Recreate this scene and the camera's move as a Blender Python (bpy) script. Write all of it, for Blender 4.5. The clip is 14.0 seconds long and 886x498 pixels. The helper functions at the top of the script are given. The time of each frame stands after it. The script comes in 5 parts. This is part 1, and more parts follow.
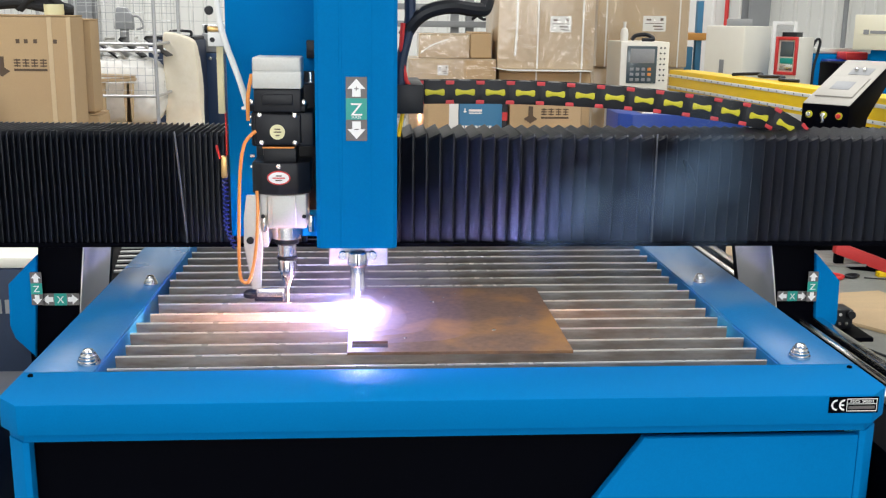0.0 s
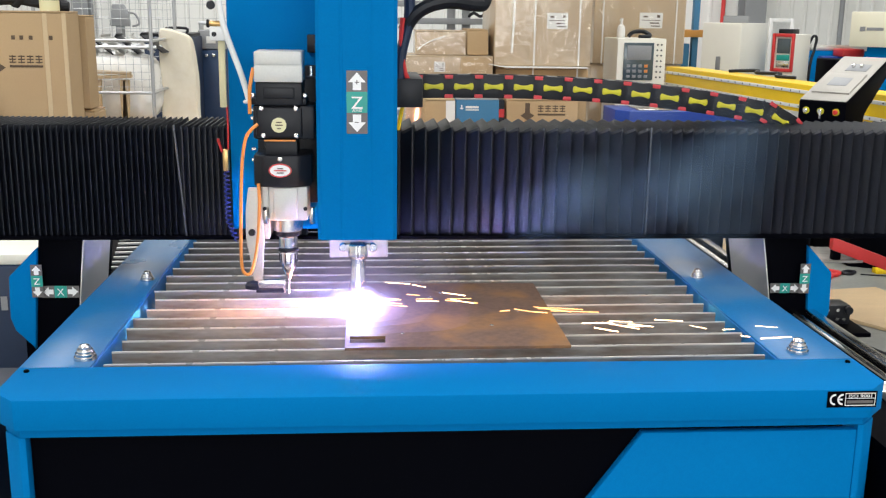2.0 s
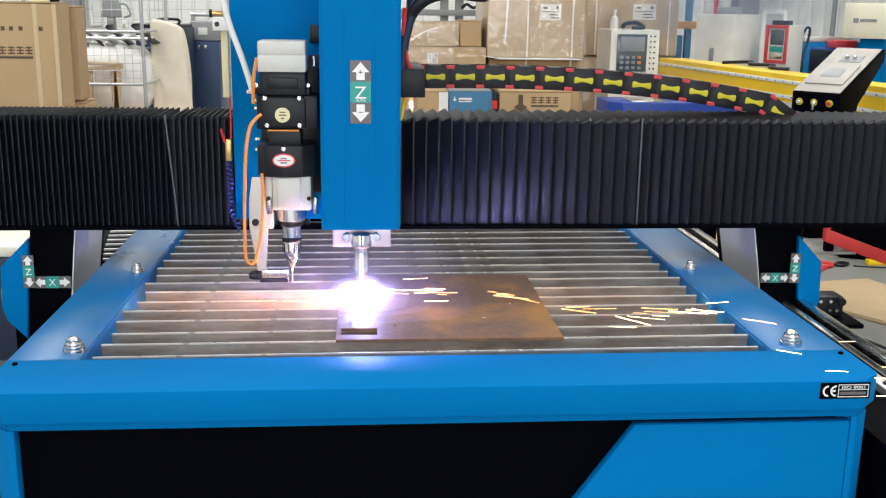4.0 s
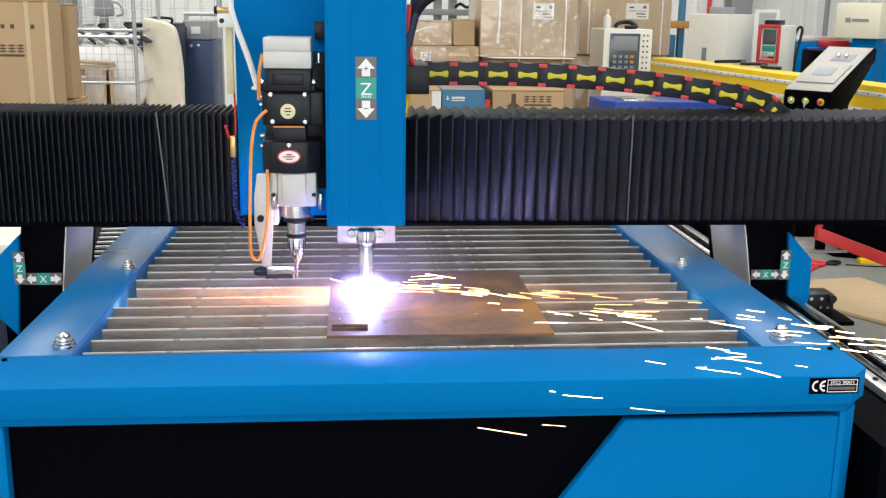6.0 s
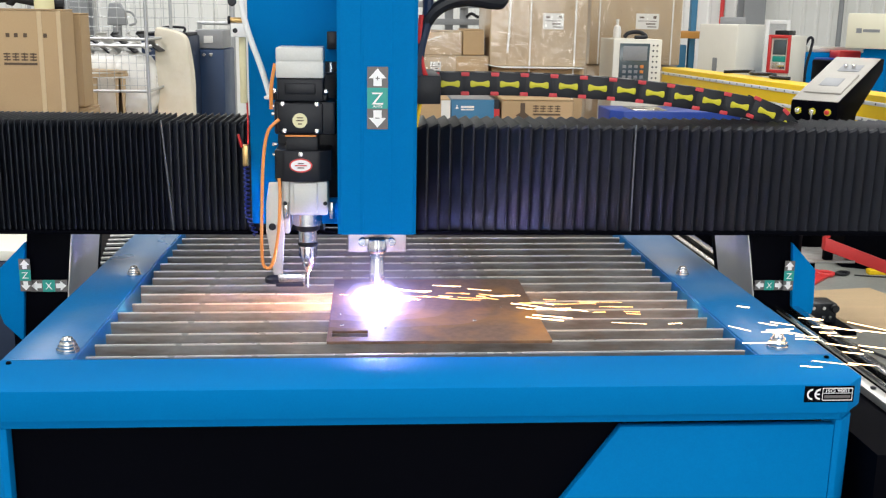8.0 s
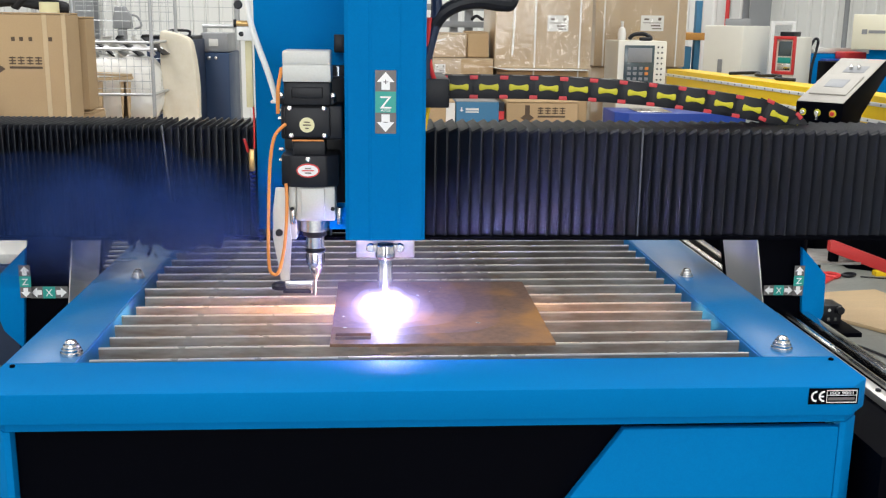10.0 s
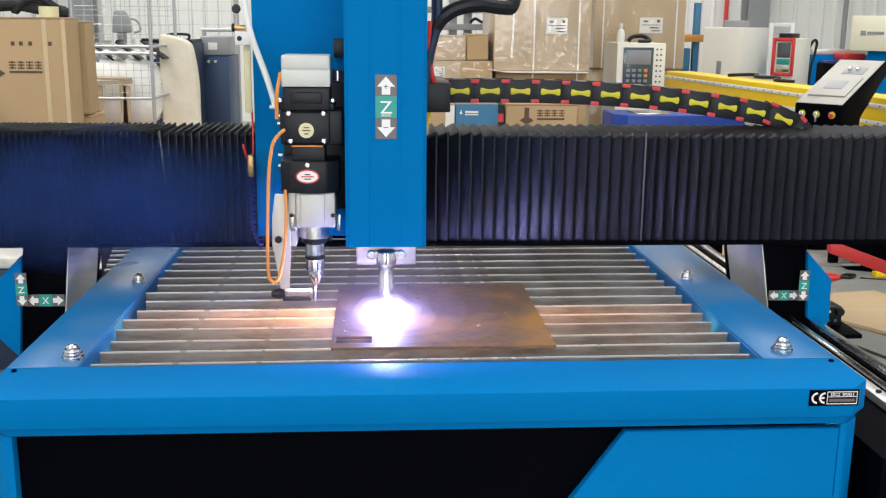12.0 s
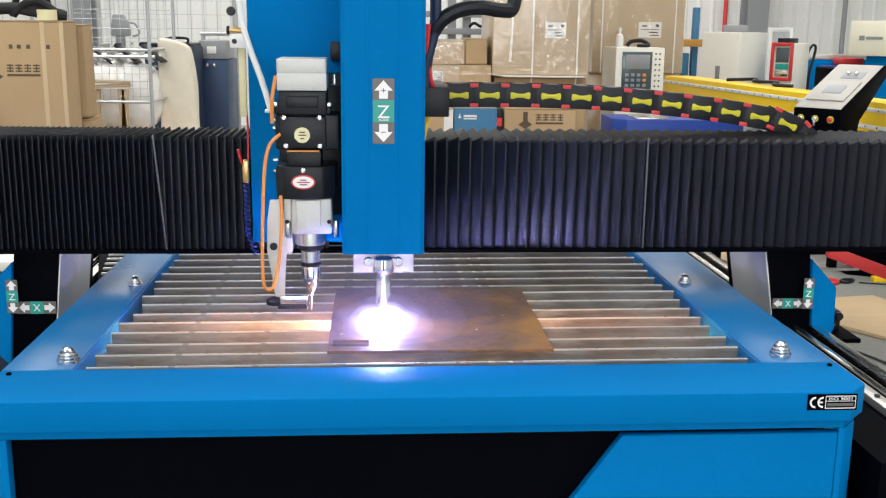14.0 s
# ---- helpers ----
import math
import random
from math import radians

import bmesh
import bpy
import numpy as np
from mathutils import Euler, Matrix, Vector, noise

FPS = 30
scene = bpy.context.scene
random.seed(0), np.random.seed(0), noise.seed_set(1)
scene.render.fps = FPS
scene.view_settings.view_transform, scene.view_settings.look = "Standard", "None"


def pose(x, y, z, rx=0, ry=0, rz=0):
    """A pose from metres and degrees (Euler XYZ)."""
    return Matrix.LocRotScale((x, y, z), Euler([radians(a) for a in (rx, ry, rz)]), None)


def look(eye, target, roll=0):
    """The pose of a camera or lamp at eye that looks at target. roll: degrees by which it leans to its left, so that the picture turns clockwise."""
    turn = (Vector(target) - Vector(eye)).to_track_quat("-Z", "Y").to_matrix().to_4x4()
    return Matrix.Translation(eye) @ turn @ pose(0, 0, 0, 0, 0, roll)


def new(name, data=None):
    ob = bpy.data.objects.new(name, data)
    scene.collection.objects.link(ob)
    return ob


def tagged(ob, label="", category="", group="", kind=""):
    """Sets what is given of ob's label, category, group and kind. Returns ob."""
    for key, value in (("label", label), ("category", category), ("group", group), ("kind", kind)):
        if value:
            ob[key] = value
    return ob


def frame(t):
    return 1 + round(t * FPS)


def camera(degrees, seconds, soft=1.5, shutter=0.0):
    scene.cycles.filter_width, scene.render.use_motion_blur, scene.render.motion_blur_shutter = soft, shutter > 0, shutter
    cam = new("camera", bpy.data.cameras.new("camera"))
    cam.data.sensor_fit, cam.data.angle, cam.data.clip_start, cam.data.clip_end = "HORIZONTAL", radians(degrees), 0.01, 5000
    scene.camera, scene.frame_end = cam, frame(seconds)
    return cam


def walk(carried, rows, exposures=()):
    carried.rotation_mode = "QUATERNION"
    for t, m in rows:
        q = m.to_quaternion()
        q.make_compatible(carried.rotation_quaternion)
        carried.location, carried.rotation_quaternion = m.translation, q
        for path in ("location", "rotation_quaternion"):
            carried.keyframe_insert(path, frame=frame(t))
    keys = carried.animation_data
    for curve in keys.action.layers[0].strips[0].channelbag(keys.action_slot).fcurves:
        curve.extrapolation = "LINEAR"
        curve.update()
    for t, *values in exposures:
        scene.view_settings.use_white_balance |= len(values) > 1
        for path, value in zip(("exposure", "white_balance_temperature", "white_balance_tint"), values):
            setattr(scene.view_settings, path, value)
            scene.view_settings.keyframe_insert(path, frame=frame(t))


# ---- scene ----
cam = camera(47.2, 14.0, soft=1.25)
PATH = [
    (0, (-0.138, -1.644, 1.447), (0.002, 0.3, 0.999), 0.8),
    (0.5, (-0.135, -1.641, 1.443), (0.005, 0.303, 0.994), 0.8),
    (1, (-0.131, -1.642, 1.445), (0.004, 0.302, 0.995), 0.6),
    (1.5, (-0.137, -1.642, 1.44), (0.005, 0.301, 0.991), 0.7),
    (2, (-0.14, -1.64, 1.44), (0.007, 0.303, 0.988), 0.8),
    (2.5, (-0.139, -1.635, 1.434), (0.009, 0.308, 0.982), 0.9),
    (3, (-0.139, -1.629, 1.436), (0.014, 0.312, 0.978), 0.9),
    (5.5, (-0.129, -1.629, 1.434), (0.036, 0.308, 0.965), 0.8),
    (6, (-0.129, -1.633, 1.428), (0.042, 0.305, 0.962), 0.9),
    (6.5, (-0.122, -1.639, 1.43), (0.05, 0.299, 0.964), 1.0),
    (7, (-0.113, -1.652, 1.43), (0.057, 0.287, 0.972), 1.0),
    (7.5, (-0.106, -1.655, 1.431), (0.054, 0.286, 0.977), 0.9),
    (8, (-0.103, -1.656, 1.43), (0.042, 0.288, 0.981), 1.0),
    (10.5, (-0.097, -1.655, 1.43), (0.036, 0.29, 0.987), 0.8),
    (11, (-0.1, -1.658, 1.431), (0.033, 0.288, 0.991), 0.8),
    (11.5, (-0.097, -1.658, 1.429), (0.035, 0.289, 0.992), 0.7),
    (12, (-0.099, -1.658, 1.432), (0.035, 0.289, 0.992), 0.6),
    (12.5, (-0.099, -1.657, 1.434), (0.035, 0.289, 0.99), 0.8),
    (13, (-0.1, -1.654, 1.432), (0.037, 0.292, 0.994), 0.7),
    (13.5, (-0.098, -1.652, 1.43), (0.04, 0.296, 0.996), 0.6),
    (14, (-0.095, -1.652, 1.428), (0.041, 0.296, 0.997), 0.7),
]
walk(cam, [(t, look(eye, target, roll)) for t, eye, target, roll in PATH])

# world, light, exposure
world = bpy.data.worlds.new("sky")
scene.world = world
world.use_nodes = True
wn = world.node_tree
sky = wn.nodes.new("ShaderNodeTexSky")
sky.sky_type, sky.sun_disc = "NISHITA", False
sky.sun_elevation, sky.sun_rotation = radians(42), radians(200)
wn.links.new(sky.outputs[0], wn.nodes["Background"].inputs[0])
wn.nodes["Background"].inputs[1].default_value = 0.10
scene.view_settings.exposure = 0.0


def area_light(name, at, to, w, h, watts, colour=(1, 1, 1)):
    data = bpy.data.lights.new(name, "AREA")
    data.shape, data.size, data.size_y, data.energy, data.color = "RECTANGLE", w, h, watts, colour
    ob = new(name, data)
    ob.matrix_basis = look(at, to)
    return ob


area_light("skylight_lamp", (-3.2, 3.0, 5.92), (-3.2, 3.001, 0), 1.6, 19, 610, (1.0, 0.98, 0.95))
area_light("skylight_lamp", (3.2, 3.0, 5.92), (3.2, 3.001, 0), 1.6, 19, 610, (1.0, 0.98, 0.95))
area_light("doorway_lamp", (0.0, -7.9, 2.4), (0, 0, 1.8), 6.5, 4.2, 265, (0.97, 0.985, 1.0))


# materials
def shader(name):
    m = bpy.data.materials.new(name)
    m.use_nodes = True
    return m, m.node_tree, m.node_tree.nodes["Principled BSDF"]


def mat(name, colour, rough=0.5, metal=0.0, var=0.12, scale=6.0, fine=120.0, bump=0.05, stain=None, stain_amount=0.4, stretch=(1, 1, 1), coat=0.0, rvar=0.12, spec=0.5):
    """A surface with broad and fine variation of colour, gloss and relief, and stains of a second colour."""
    m, nt, p = shader(name)
    n, l = nt.nodes, nt.links
    co = n.new("ShaderNodeTexCoord")
    mp = n.new("ShaderNodeMapping")
    mp.inputs["Scale"].default_value = stretch
    l.new(co.outputs["Object"], mp.inputs[0])
    big, small = n.new("ShaderNodeTexNoise"), n.new("ShaderNodeTexNoise")
    big.inputs["Scale"].default_value, small.inputs["Scale"].default_value = scale, fine
    big.inputs["Detail"].default_value, small.inputs["Detail"].default_value = 5, 3
    for t in (big, small):
        l.new(mp.outputs[0], t.inputs["Vector"])
    ramp = n.new("ShaderNodeMix")
    ramp.data_type = "RGBA"
    lo = [max(c * (1 - var), 0) for c in colour]
    hi = [min(c * (1 + var), 1) for c in colour]
    ramp.inputs[6].default_value, ramp.inputs[7].default_value = (*lo, 1), (*hi, 1)
    l.new(big.outputs["Fac"], ramp.inputs[0])
    out = ramp.outputs[2]
    grain = n.new("ShaderNodeMix")
    grain.data_type, grain.blend_type = "RGBA", "OVERLAY"
    grain.inputs[0].default_value = min(var * 1.5, 0.5)
    l.new(out, grain.inputs[6])
    l.new(small.outputs["Fac"], grain.inputs[7])
    out = grain.outputs[2]
    if stain:
        third = n.new("ShaderNodeTexNoise")
        third.inputs["Scale"].default_value, third.inputs["Detail"].default_value = scale * 1.7, 6
        l.new(mp.outputs[0], third.inputs["Vector"])
        cut = n.new("ShaderNodeMapRange")
        cut.inputs[1].default_value, cut.inputs[2].default_value, cut.inputs[4].default_value = 0.5, 0.68, stain_amount
        l.new(third.outputs["Fac"], cut.inputs[0])
        mix = n.new("ShaderNodeMix")
        mix.data_type = "RGBA"
        l.new(cut.outputs[0], mix.inputs[0])
        l.new(out, mix.inputs[6])
        mix.inputs[7].default_value = (*stain, 1)
        out = mix.outputs[2]
    l.new(out, p.inputs["Base Color"])
    rr = n.new("ShaderNodeMapRange")
    rr.inputs[3].default_value, rr.inputs[4].default_value = max(rough - rvar, 0.03), min(rough + rvar, 1)
    l.new(big.outputs["Fac"], rr.inputs[0])
    l.new(rr.outputs[0], p.inputs["Roughness"])
    p.inputs["Metallic"].default_value = metal
    p.inputs["Coat Weight"].default_value = coat
    p.inputs["Specular IOR Level"].default_value = spec
    if bump:
        b = n.new("ShaderNodeBump")
        b.inputs["Strength"].default_value, b.inputs["Distance"].default_value = bump, 0.002
        l.new(small.outputs["Fac"], b.inputs["Height"])
        l.new(b.outputs[0], p.inputs["Normal"])
    return m


def glow(name, colour, strength):
    m, nt, p = shader(name)
    p.inputs["Base Color"].default_value = (*colour, 1)
    p.inputs["Emission Color"].default_value = (*colour, 1)
    p.inputs["Emission Strength"].default_value = strength
    return m


def glare_skin(name, colour, strength, middle, axis, rim, front):
    """Lens glare as a glowing skin: clear, and adding a little light of its own, less towards its rim (distances along
    an axis).
    """
    m = bpy.data.materials.new(name)
    m.use_nodes = True
    n, l = m.node_tree.nodes, m.node_tree.links
    n.remove(n["Principled BSDF"])
    e, t, a = n.new("ShaderNodeEmission"), n.new("ShaderNodeBsdfTransparent"), n.new("ShaderNodeAddShader")
    co, sub, dot, mr = n.new("ShaderNodeTexCoord"), n.new("ShaderNodeVectorMath"), n.new("ShaderNodeVectorMath"), n.new("ShaderNodeMapRange")
    sub.operation, dot.operation, mr.interpolation_type = "SUBTRACT", "DOT_PRODUCT", "SMOOTHSTEP"
    sub.inputs[1].default_value, dot.inputs[1].default_value = middle, axis
    l.new(co.outputs["Object"], sub.inputs[0])
    l.new(sub.outputs["Vector"], dot.inputs[0])
    l.new(dot.outputs["Value"], mr.inputs[0])
    mr.inputs[1].default_value, mr.inputs[2].default_value, mr.inputs[4].default_value = rim, front, strength
    e.inputs[0].default_value = (*colour, 1)
    l.new(mr.outputs[0], e.inputs[1])
    l.new(e.outputs[0], a.inputs[0])
    l.new(t.outputs[0], a.inputs[1])
    l.new(a.outputs[0], n["Material Output"].inputs[0])
    return m


BLUE = mat("blue_enamel", (0.0, 0.160, 0.435), 0.62, var=0.05, scale=3, fine=260, bump=0.010, spec=0.03, rvar=0.06)
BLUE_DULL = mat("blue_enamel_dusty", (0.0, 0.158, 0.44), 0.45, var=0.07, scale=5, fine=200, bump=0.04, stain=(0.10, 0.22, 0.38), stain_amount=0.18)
# Same blue paint, greyed: the side rails' grazing sheen is put into the colour.
BLUE_SHEEN = mat("blue_enamel_grey_sheen", (0.008, 0.140, 0.36), 0.30, var=0.10, scale=2.5, fine=120, bump=0.03, stain=(0.13, 0.22, 0.32), stain_amount=0.4, spec=0.32)
BLACK = mat("black_enamel", (0.0009, 0.0011, 0.0028), 0.55, var=0.25, scale=4, fine=150, bump=0.04, spec=0.025)
RUBBER = mat("bellows_cloth", (0.010, 0.013, 0.024), 0.38, var=0.25, scale=9, fine=400, bump=0.06, rvar=0.10, spec=0.7)
STEEL = mat("slat_steel", (0.34, 0.335, 0.33), 0.40, 0.25, var=0.18, scale=7, fine=70, bump=0.08, stain=(0.15, 0.115, 0.09), stain_amount=0.7, stretch=(0.5, 1, 2.2))
# Paler than the slat steel: skylight glint on the top edges, painted in.
GLINT_EDGE = mat("slat_edge_glint", (0.74, 0.72, 0.69), 0.3, 0.35, var=0.15, scale=14, fine=90, bump=0.03)
BRIGHT = mat("bright_steel", (0.72, 0.71, 0.69), 0.22, 1.0, var=0.1, scale=20, fine=200, bump=0.03)
ALU = mat("cast_aluminium", (0.62, 0.61, 0.58), 0.38, 0.85, var=0.1, scale=20, fine=240, bump=0.06)
PLATE = mat("rusty_plate", (0.17, 0.10, 0.07), 0.62, 0.1, var=0.3, scale=3.2, fine=90, bump=0.1, stain=(0.40, 0.19, 0.05), stain_amount=0.8)
CARD = mat("cardboard", (0.45, 0.31, 0.165), 0.8, var=0.07, scale=3, fine=180, bump=0.06, stain=(0.42, 0.27, 0.14), stain_amount=0.3)
CARD_PALE = mat("pale_cardboard", (0.62, 0.46, 0.28), 0.72, var=0.09, scale=3, fine=150, bump=0.08, stain=(0.52, 0.37, 0.22), stain_amount=0.35)
INK = mat("dark_ink", (0.10, 0.065, 0.04), 0.7, var=0.1, bump=0)
WHITE = mat("white_paint", (0.78, 0.78, 0.76), 0.45, var=0.05, bump=0.03)
CREAM = mat("cream_enamel", (0.80, 0.78, 0.69), 0.42, var=0.05, bump=0.03)
FOAM = mat("pale_foam", (0.80, 0.73, 0.58), 0.7, var=0.09, scale=7, fine=28, bump=0.8, coat=0.15)
YELLOW = mat("yellow_enamel", (0.93, 0.62, 0.005), 0.42, var=0.06, bump=0.03)
RED = mat("red_enamel", (0.62, 0.035, 0.035), 0.42, var=0.08, bump=0.03)
FLOOR = mat("grey_floor_paint", (0.30, 0.31, 0.285), 0.4, var=0.15, scale=0.9, fine=40, bump=0.05, stain=(0.19, 0.195, 0.18), stain_amount=0.5)
WALL = mat("white_wall_sheet", (0.84, 0.84, 0.81), 0.55, var=0.04, scale=1.2, fine=30, bump=0.03)
ROOF = mat("roof_sheet", (0.60, 0.62, 0.64), 0.6, var=0.05, scale=1.2, fine=30, bump=0.03)
GREY = mat("grey_enamel", (0.27, 0.28, 0.29), 0.45, var=0.08, bump=0.03)
TEAL = mat("teal_print", (0.01, 0.32, 0.27), 0.4, var=0.04, bump=0)
SIGN_GREY = mat("sign_grey", (0.13, 0.12, 0.12), 0.4, var=0.05, bump=0)
SIGN_WHITE = mat("sign_white", (0.85, 0.85, 0.85), 0.4, var=0.02, bump=0)
NAVY = mat("navy_enamel", (0.008, 0.022, 0.06), 0.5, var=0.12, bump=0.04)
WOOD = mat("bare_wood", (0.52, 0.38, 0.22), 0.65, var=0.14, scale=4, fine=90, bump=0.1, stretch=(1, 6, 6))
PLASTIC = mat("black_plastic", (0.009, 0.010, 0.014), 0.40, var=0.15, bump=0.05, spec=0.3)
ORANGE = mat("orange_cable", (0.72, 0.26, 0.055), 0.45, var=0.06, bump=0.02)
LIME = mat("yellow_green_plastic", (0.60, 0.55, 0.02), 0.42, var=0.05, bump=0.02)
PINK_RED = mat("red_plastic", (0.62, 0.05, 0.06), 0.42, var=0.05, bump=0.02)

# shapes
ORIGIN = {}


def thing(name, at, label, category, group="", kind=""):
    """A top-level empty at the base of a thing."""
    ob = new(name)
    ob.empty_display_size = 0.05
    ob.location = at
    ORIGIN[ob.name] = Vector(at)
    return tagged(ob, label, category, group, kind)


def meshed(name, bm, material, smooth=29):
    me = bpy.data.meshes.new(name)
    bmesh.ops.recalc_face_normals(bm, faces=bm.faces)
    bm.to_mesh(me)
    bm.free()
    for m in material if isinstance(material, (list, tuple)) else (material,):
        me.materials.append(m)
    me.shade_smooth()
    me.set_sharp_from_angle(angle=radians(smooth))
    return me


def part(name, bm, material, parent, label="", smooth=29):
    """One mesh under a thing or a part; the bmesh is laid out in world places."""
    o = ORIGIN[parent.name]
    bmesh.ops.translate(bm, verts=bm.verts, vec=-o)
    ob = new(name, meshed(name, bm, material, smooth))
    ob.parent = parent
    ORIGIN[ob.name] = o
    return tagged(ob, label)


def solid(name, bm, material, at, label, category, group="", kind="", smooth=29):
    """A top-level thing of one mesh, with its origin at its base."""
    bmesh.ops.translate(bm, verts=bm.verts, vec=-Vector(at))
    ob = new(name, meshed(name, bm, material, smooth))
    ob.location = at
    ORIGIN[ob.name] = Vector(at)
    return tagged(ob, label, category, group, kind)


def box(x0, x1, y0, y1, z0, z1, bevel=0.0, seg=2, bm=None):
    bm = bm or bmesh.new()
    m = Matrix.LocRotScale(((x0 + x1) / 2, (y0 + y1) / 2, (z0 + z1) / 2), None, (abs(x1 - x0), abs(y1 - y0), abs(z1 - z0)))
    r = bmesh.ops.create_cube(bm, size=1, matrix=m)
    if bevel:
        es = list({e for v in r["verts"] for e in v.link_edges})
        bmesh.ops.bevel(bm, geom=es, offset=bevel, segments=seg, affect="EDGES", profile=0.5)
    return bm


def rod(p, q, r, r2=None, seg=16, bm=None, bevel=0.0):
    bm = bm or bmesh.new()
    p, q = Vector(p), Vector(q)
    d = q - p
    m = Matrix.Translation((p + q) / 2) @ d.to_track_quat("Z", "Y").to_matrix().to_4x4()
    res = bmesh.ops.create_cone(bm, cap_ends=True, segments=seg, radius1=r, radius2=r if r2 is None else r2, depth=d.length, matrix=m)
    if bevel:
        es = [e for e in {e for v in res["verts"] for e in v.link_edges} if any(len(f.verts) > 4 for f in e.link_faces)]
        bmesh.ops.bevel(bm, geom=es, offset=bevel, segments=2, affect="EDGES", profile=0.5)
    return bm


def tube(points, r, seg=10, bm=None, fine=6, closed=False):
    """A round cable through points, smoothed."""
    bm = bm or bmesh.new()
    pts = [Vector(p) for p in points]
    path = []
    k = len(pts)
    for i in range(k if closed else k - 1):
        a, b, c, d = pts[(i - 1) % k if closed or i else 0], pts[i], pts[(i + 1) % k], pts[(i + 2) % k if closed or i + 2 < k else k - 1]
        for j in range(fine):
            t = j / fine
            path.append(0.5 * ((2 * b) + (c - a) * t + (2 * a - 5 * b + 4 * c - d) * t * t + (3 * b - a - 3 * c + d) * t ** 3))
    if not closed:
        path.append(pts[-1])
    rings = []
    up = Vector((0.31, 0.22, 0.92))
    for i, p in enumerate(path):
        n = len(path)
        t = (path[(i + 1) % n if closed else min(i + 1, n - 1)] - path[i - 1 if closed or i else 0]).normalized()
        s = t.cross(up)
        if s.length < 0.05:
            s = t.cross(Vector((1, 0, 0)))
        s.normalize()
        up = s.cross(t).normalized()
        rings.append([bm.verts.new(p + r * (math.cos(2 * math.pi * j / seg) * s + math.sin(2 * math.pi * j / seg) * up)) for j in range(seg)])
    for i in range(len(rings) if closed else len(rings) - 1):
        a, b = rings[i], rings[(i + 1) % len(rings)]
        for j in range(seg):
            bm.faces.new((a[j], a[(j + 1) % seg], b[(j + 1) % seg], b[j]))
    if not closed:
        bm.faces.new(rings[0][::-1])
        bm.faces.new(rings[-1])
    return bm


def prism(poly, axis, a, b, bevel=0.0, bm=None, seg=2):
    """A flat outline (pairs of the two other axes, in order) drawn out along an axis from a to b."""
    bm = bm or bmesh.new()

    def put(u, v, w):
        return {"x": (w, u, v), "y": (u, w, v), "z": (u, v, w)}[axis]

    lo = [bm.verts.new(put(u, v, a)) for u, v in poly]
    hi = [bm.verts.new(put(u, v, b)) for u, v in poly]
    fs = [bm.faces.new(lo[::-1]), bm.faces.new(hi)]
    n = len(poly)
    for i in range(n):
        fs.append(bm.faces.new((lo[i], lo[(i + 1) % n], hi[(i + 1) % n], hi[i])))
    if bevel:
        bmesh.ops.recalc_face_normals(bm, faces=fs)
        es = list({e for f in fs for e in f.edges})
        bmesh.ops.bevel(bm, geom=es, offset=bevel, segments=seg, affect="EDGES", profile=0.5)
    return bm


def turned(profile, at, axis="z", seg=24, bm=None):
    """A turned body: pairs of radius and height along an axis from a place."""
    bm = bm or bmesh.new()
    rings = []
    for r, h in profile:
        ring = []
        for j in range(seg):
            c, s = r * math.cos(2 * math.pi * j / seg), r * math.sin(2 * math.pi * j / seg)
            v = {"z": (c, s, h), "y": (c, h, s), "x": (h, c, s)}[axis]
            ring.append(bm.verts.new(Vector(at) + Vector(v)))
        rings.append(ring)
    for a, b in zip(rings, rings[1:]):
        for j in range(seg):
            bm.faces.new((a[j], a[(j + 1) % seg], b[(j + 1) % seg], b[j]))
    bm.faces.new(rings[0][::-1])
    bm.faces.new(rings[-1])
    return bm


def blob(at, radii, sub=3, rough=0.0, freq=3.0, bm=None, seed=0):
    bm = bm or bmesh.new()
    r = bmesh.ops.create_icosphere(bm, subdivisions=sub, radius=1)
    for v in r["verts"]:
        k = 1 + rough * noise.noise(v.co * freq + Vector((seed, seed * 1.7, 3.1)))
        v.co = Vector(at) + Vector((v.co.x * radii[0] * k, v.co.y * radii[1] * k, v.co.z * radii[2] * k))
    return bm


def letters(text, x, y, z, height, material, parent, name="lettering", width=None, centre=True):
    """Raised lettering that faces -y, with its middle (or its left end) at x and its foot at z."""
    cu = bpy.data.curves.new("lettering", "FONT")
    cu.body, cu.size, cu.extrude = text, height / 0.72, 0.0004
    tmp = bpy.data.objects.new("lettering", cu)
    scene.collection.objects.link(tmp)
    me = bpy.data.meshes.new_from_object(tmp.evaluated_get(bpy.context.evaluated_depsgraph_get()))
    bpy.data.objects.remove(tmp)
    bm = bmesh.new()
    bm.from_mesh(me)
    bpy.data.meshes.remove(me)
    xs = [v.co.x for v in bm.verts]
    k = width / (max(xs) - min(xs)) if width else 1
    mid = (max(xs) + min(xs)) / 2 if centre else min(xs)
    for v in bm.verts:
        v.co = Vector((x + (v.co.x - mid) * k, y - v.co.z, z + v.co.y))
    return part(name, bm, material, parent)


# ---------------- hall ----------------
HX0, HX1, HY0, HY1, HZ = -8.0, 9.0, -8.0, 13.0, 6.0
solid("floor", box(HX0 - 0.2, HX1 + 0.2, HY0 - 0.2, HY1 + 0.2, -0.15, 0), FLOOR, (0, 0, 0), "grey painted concrete workshop floor with scuffs", "floor", kind="structure")


